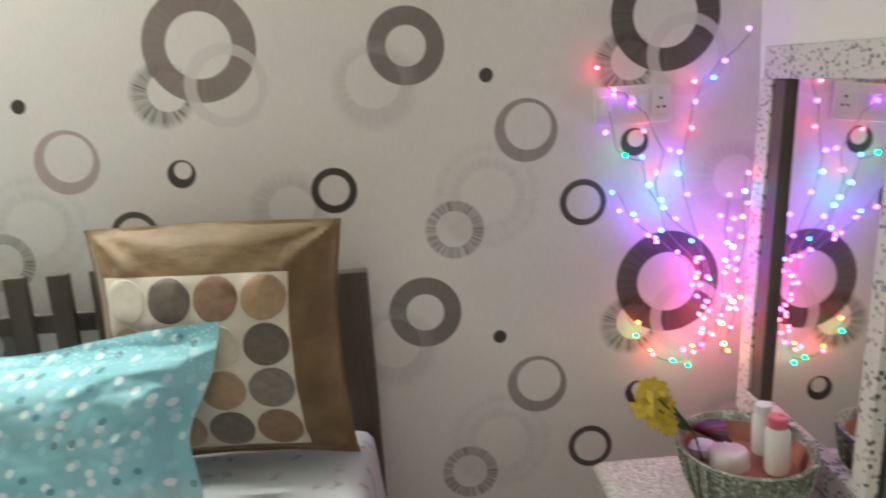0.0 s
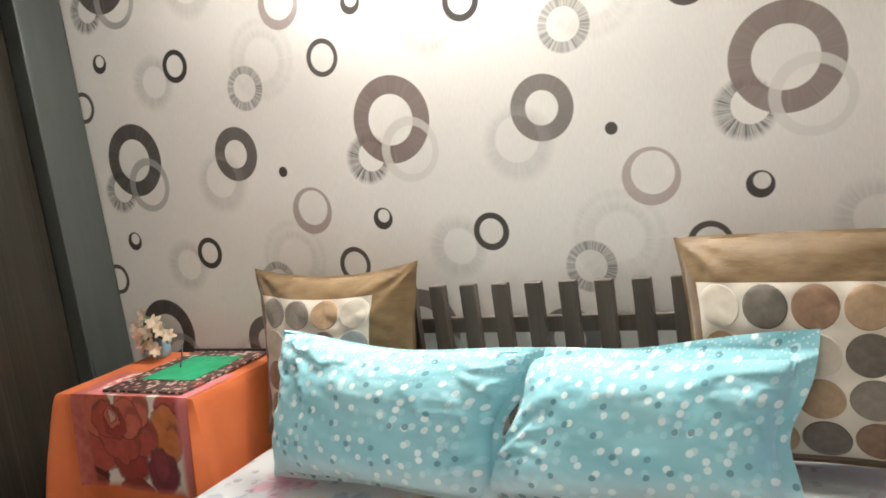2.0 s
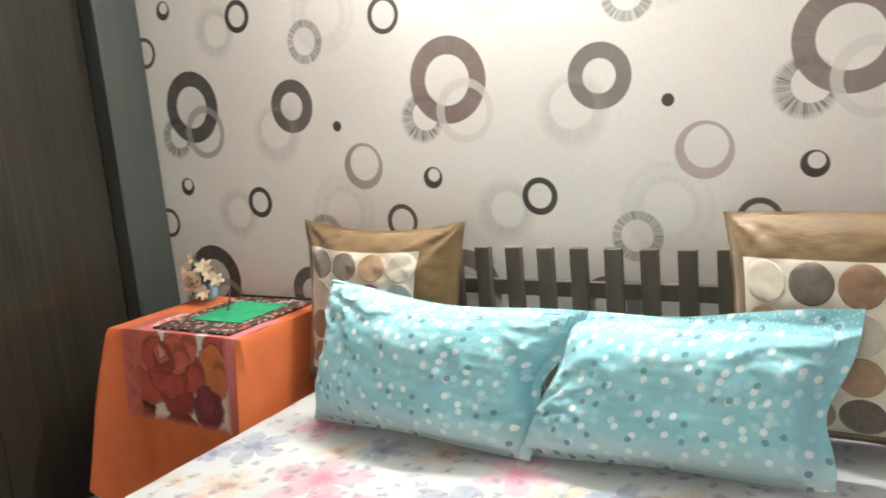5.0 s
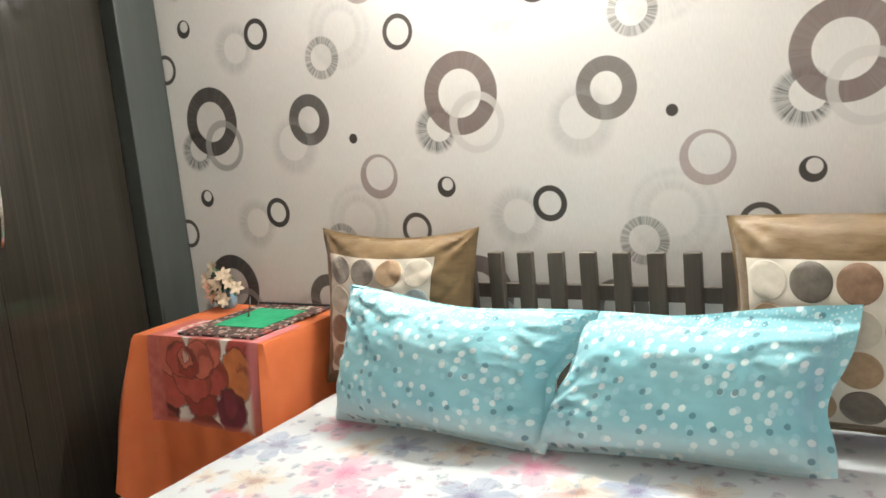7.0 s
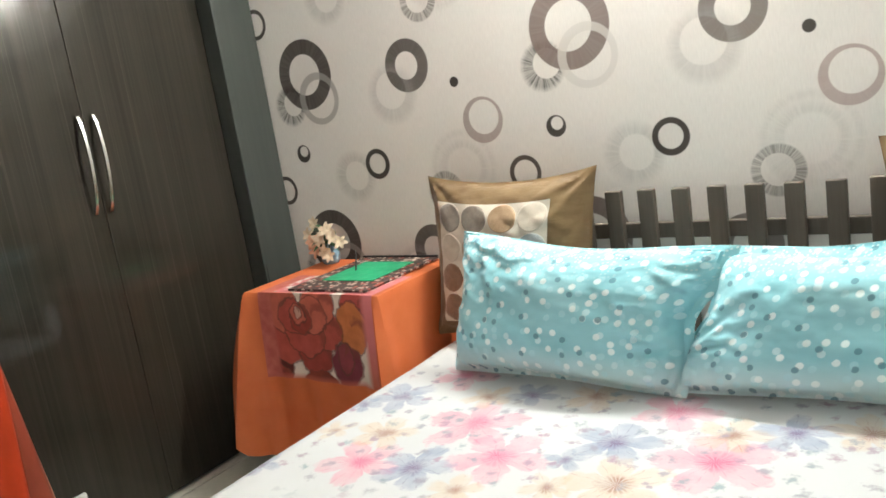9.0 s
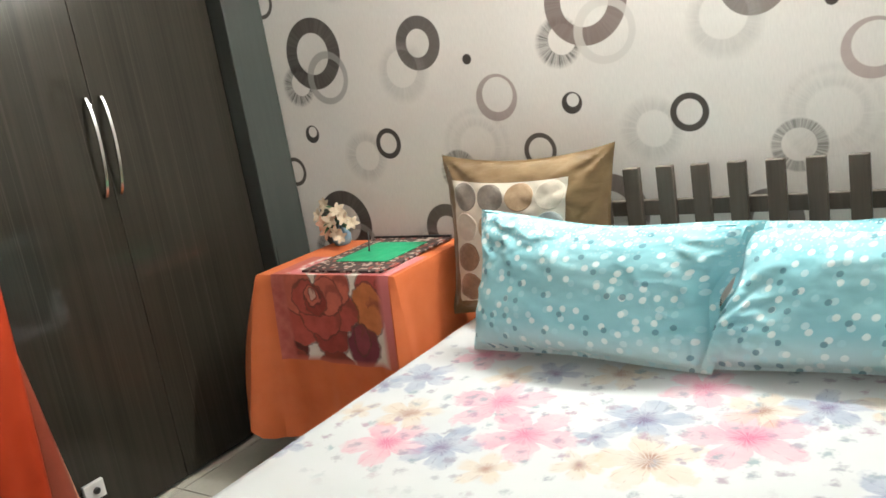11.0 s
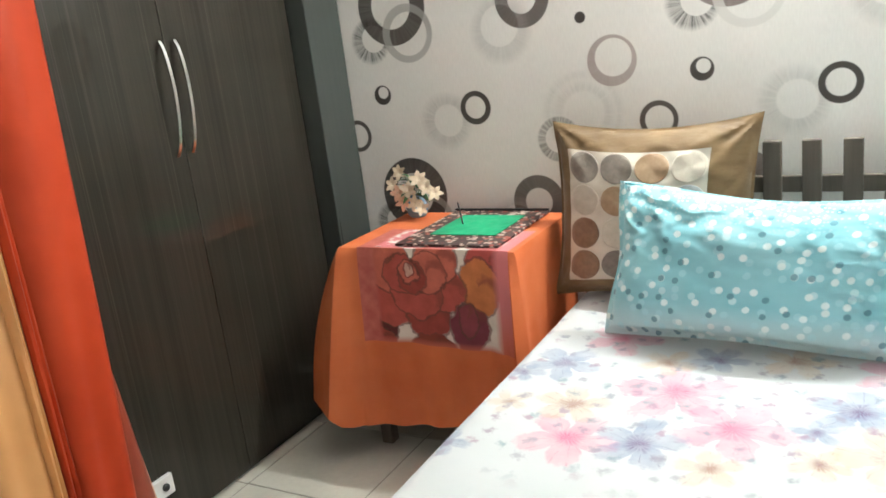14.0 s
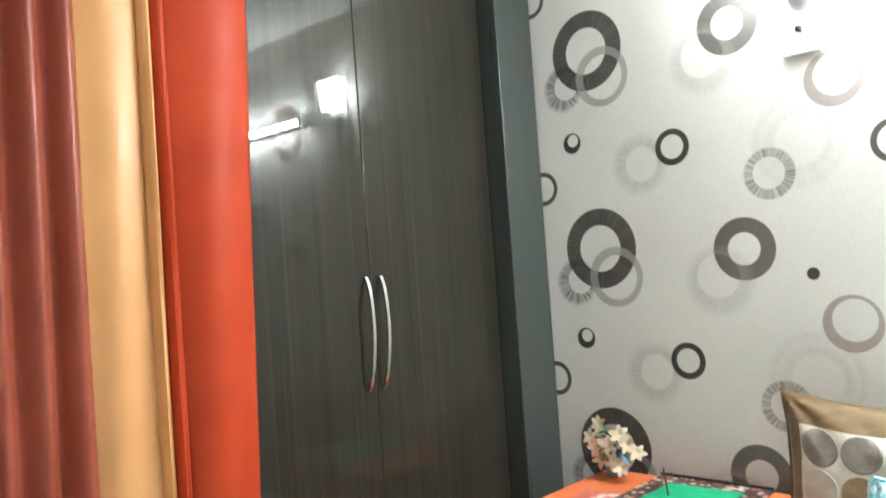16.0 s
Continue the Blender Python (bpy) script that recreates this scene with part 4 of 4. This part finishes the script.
def dresser():
    top = 0.40
    d = thing("dressing_table", (3.22, -0.68, 0), "low dressing table below the mirror", "dressing table")
    part("body", box((3.05, -1.08, 0.06), (EAST - 0.004, -0.32, top - 0.024)), "bedwood", d)
    part("tabletop", box((3.01, -1.10, top - 0.023), (EAST - 0.003, -0.30, top - 0.003), 0.004), "bedwood", d)
    part("base", box((3.08, -1.06, 0), (EAST - 0.01, -0.34, 0.059)), "bedwood", d)
    for y in (-1.06, -0.68):
        door = part("door", box((3.034, y, 0.08), (3.049, y + 0.34, top - 0.04), 0.003), "bedwood", d)
        part("knob", lathe([(0.0, 0), (0.01, 0), (0.012, 0.012), (0.0, 0.018)], (3.025, y + 0.05, 0.24), 12), "chrome", door)
    bm = grid(lambda u, v: (2.997 + u * 0.475, -1.11 + v * 0.825, top + 0.001 + 0.0015 * noise.noise((u * 7, v * 9, 3)) - max(0, 0.03 - u) * 0.4), 30, 40)
    cloth = part("lace_cloth", bm, "lace")
    mod = cloth.modifiers.new("cloth", "SOLIDIFY")
    mod.thickness = 0.003
    tagged(cloth, "white lace cloth over the dressing table", "cloth")
    # basket
    c = Vector((3.255, -0.47, top + 0.004))
    k = thing("basket", c, "oval silver and green woven basket holding toiletries", "basket")
    part("wall", lathe([(0.0, 0.002), (0.095, 0.0), (0.115, 0.05), (0.128, 0.105), (0.134, 0.112), (0.128, 0.114), (0.120, 0.105), (0.108, 0.05), (0.09, 0.008), (0.0, 0.008)], c, 40, (0.95, 1.12)), "basket", k)
    part("tray", lathe([(0.0, 0.055), (0.108, 0.055), (0.118, 0.098), (0.115, 0.099), (0.104, 0.06), (0.0, 0.06)], c, 40, (0.95, 1.12)), "terracotta", k, "terracotta coloured inner tray")
    for n in range(26):
        a = 2 * math.pi * n / 26
        pts = [c + Vector((0.95 * r * math.cos(a + 0.05 * q), 1.12 * r * math.sin(a + 0.05 * q), h)) for q, (r, h) in enumerate(((0.100, 0.004), (0.119, 0.05), (0.133, 0.105)))]
        part("wicker", rod(pts, 0.004, 6), "basket", k)

    def bottle(name, at, r, h, body, cap, label):
        b = thing(name, at, label, "bottle", "toiletries in the basket")
        part("body", lathe([(r * 0.9, 0), (r, 0.006), (r, h * 0.72), (r * 0.75, h * 0.8), (r * 0.75, h * 0.81)], at, 18), body, b)
        part("cap", lathe([(r * 0.78, h * 0.812), (r * 0.8, h * 0.98), (r * 0.7, h)], at, 18), cap, b)

    z = top + 0.066
    bottle("lotion_bottle", (3.305, -0.50, z), 0.024, 0.115, "white", "pink", "white lotion bottle with a pink cap in the basket")
    bottle("cream_bottle", (3.312, -0.42, z), 0.021, 0.105, "white", "white", "white plastic bottle in the basket")
    j = part("cream_jar", lathe([(0.036, 0), (0.038, 0.004), (0.038, 0.03), (0.034, 0.036), (0.0, 0.037)], (3.225, -0.465, z), 24), "white")
    tagged(j, "flat white cream jar lying in the basket", "jar", "toiletries in the basket")
    lid = part("powder_case", lathe([(0.028, 0), (0.03, 0.004), (0.03, 0.018), (0.0, 0.02)], (3.195, -0.40, z), 24), "white")
    tagged(lid, "small round white case in the basket", "case", "toiletries in the basket")
    rng = random.Random(3)
    y = thing("yellow_flowers", (3.155, -0.42, top + 0.11), "bunch of yellow artificial flowers in the basket", "flowers")
    for n in range(13):
        p = Vector((3.088 + rng.uniform(-0.034, 0.032), -0.42 + rng.uniform(-0.03, 0.03), top + 0.197 + rng.uniform(-0.055, 0.05)))
        part("flower", blossom(p, (-0.4, -0.8, 0.3), rng.uniform(0.022, 0.030), 9, 0.24, rng), "yellow", y)
        part("stem", rod([(3.185, -0.435, z), (3.17, -0.425, z + 0.06), p], 0.002, 6), "leaf", y)
    for n in range(10):
        bm = bmesh.new()
        t = rng.uniform(-0.4, 1.2)
        petal(bm, Vector((3.165, -0.43, z + 0.07)), Vector((math.cos(t), -0.3, math.sin(t) * 0.7)).normalized(), Vector((0, 0, 1)), rng.uniform(0.05, 0.08), 0.02, -0.2)
        part("leaf", bm, "black", y, "dark leaf")


dresser()


def switch_board():
    s = thing("switch_board", (3.17, -0.01, 1.11), "white plastic switch board on the wallpaper", "switch")
    part("plate", box((3.085, -0.014, 1.105), (3.265, -0.001, 1.195), 0.004), "white", s)
    for k in range(4):
        part("switch", box((3.10 + 0.03 * k, -0.020, 1.128), (3.122 + 0.03 * k, -0.0142, 1.172), 0.002), "white", s)
    sock = part("socket", box((3.222, -0.018, 1.125), (3.256, -0.0142, 1.175), 0.002), "white", s)
    for x, z in ((3.232, 1.142), (3.246, 1.142), (3.239, 1.162)):
        part("pin_hole", box((x - 0.003, -0.0192, z - 0.003), (x + 0.003, -0.0182, z + 0.003), 0.0005), "black", sock)


switch_board()

GLOW = {n: glow("lit_bulb_" + n, c, BULB_POWER * k) for n, c, k in (
    ("pink", (1.0, 0.035, 0.075), 7.5), ("violet", (0.38, 0.04, 1.0), 6.5), ("green", (0.01, 1.0, 0.2), 7), ("blue", (0.02, 0.12, 1.0), 7), ("orange", (1.0, 0.07, 0.015), 9), ("white", (0.05, 0.65, 1.0), 8))}


def fairy_lights():
    rng = random.Random(11)
    f = thing("fairy_lights", (3.25, -0.03, 0.9), "lit string of small multicoloured fairy lights beside the mirror", "fairy lights")
    strands = (
        ((3.41, -0.10, 1.29), (3.37, -0.03, 1.235), (3.335, -0.03, 1.20), (3.31, -0.03, 1.15), (3.30, -0.03, 1.09), (3.28, -0.03, 1.02), (3.29, -0.03, 0.93), (3.33, -0.035, 0.80), (3.345, -0.04, 0.68), (3.33, -0.05, 0.58)),
        ((3.10, -0.03, 1.275), (3.105, -0.03, 1.20), (3.15, -0.03, 1.18), (3.20, -0.03, 1.13), (3.24, -0.03, 1.04), (3.22, -0.03, 0.97), (3.24, -0.03, 0.86), (3.30, -0.04, 0.79), (3.35, -0.05, 0.70), (3.36, -0.06, 0.60)),
        ((3.115, -0.03, 1.14), (3.13, -0.03, 1.05), (3.19, -0.03, 1.02), (3.20, -0.03, 0.96), (3.24, -0.04, 0.90), (3.30, -0.05, 0.84), (3.33, -0.06, 0.78), (3.35, -0.07, 0.70), (3.33, -0.07, 0.62), (3.31, -0.07, 0.55)),
        ((3.13, -0.03, 0.95), (3.17, -0.03, 0.88), (3.22, -0.03, 0.84), (3.30, -0.03, 0.77), (3.31, -0.04, 0.72), (3.33, -0.05, 0.66), (3.35, -0.06, 0.63), (3.31, -0.06, 0.56)),
        ((3.15, -0.03, 0.64), (3.18, -0.03, 0.60), (3.20, -0.03, 0.55), (3.25, -0.04, 0.525), (3.29, -0.05, 0.53), (3.30, -0.06, 0.57)),
        ((3.41, -0.09, 0.98), (3.405, -0.09, 0.90), (3.41, -0.095, 0.83), (3.395, -0.09, 0.76), (3.40, -0.09, 0.69), (3.38, -0.085, 0.62), (3.36, -0.08, 0.55)),
        ((3.38, -0.07, 0.92), (3.37, -0.07, 0.85), (3.38, -0.08, 0.80), (3.36, -0.08, 0.74), (3.37, -0.08, 0.68), (3.34, -0.07, 0.60)))
    for n, pts in enumerate(strands):
        pts = [Vector(p) for p in pts]
        path = []
        for a, b in zip(pts, pts[1:]):
            for k in range(4):
                path.append(a.lerp(b, k / 4) + Vector((0, 0, -0.006 * math.sin(math.pi * k / 4))))
        path.append(pts[-1])
        part("wire", rod(path, 0.0012, 5), "wire", f)
        for k, p in enumerate(path):
            if k % 3 == (n % 3) or (n > 2 and n != 4 and k % 2 == 0):
                p = p + Vector((rng.uniform(-0.022, 0.022), rng.uniform(-0.008, 0.004), rng.uniform(-0.014, 0.014)))
                low, left = p.z < 0.66, p.x < 3.2
                pool = ("green", "orange", "pink") if low and left else ("pink", "orange", "violet", "pink", "green") if low else ("violet", "blue", "violet", "pink", "green", "pink") if left else ("pink", "violet", "violet", "white", "blue", "orange", "pink", "violet")
                bm = bmesh.new()
                bmesh.ops.create_icosphere(bm, subdivisions=1, radius=0.0052)
                bmesh.ops.translate(bm, verts=bm.verts[:], vec=p)
                part("bulb", bm, GLOW[rng.choice(pool)], f)


fairy_lights()


# ---- floor tiles ----
def tiles():
    size, gap = 0.40, 0.004
    bm = box((gap / 2, gap / 2, -0.0028), (size - gap / 2, size - gap / 2, 0.0), 0.0012, 1)
    first = part("tile", bm, "tile", floor, smooth=False)
    me = first.data
    nx, ny = math.ceil((EAST - WEST) / size) + 1, math.ceil(-SOUTH / size)
    for i in range(nx):
        for j in range(ny):
            ob = first if i == j == 0 else new("tile", me)
            ob.parent = floor
            ob.location = (-0.165 - 2 * size + i * size, -0.79 + 2 * size - (j + 1) * size, 0.0)


tiles()
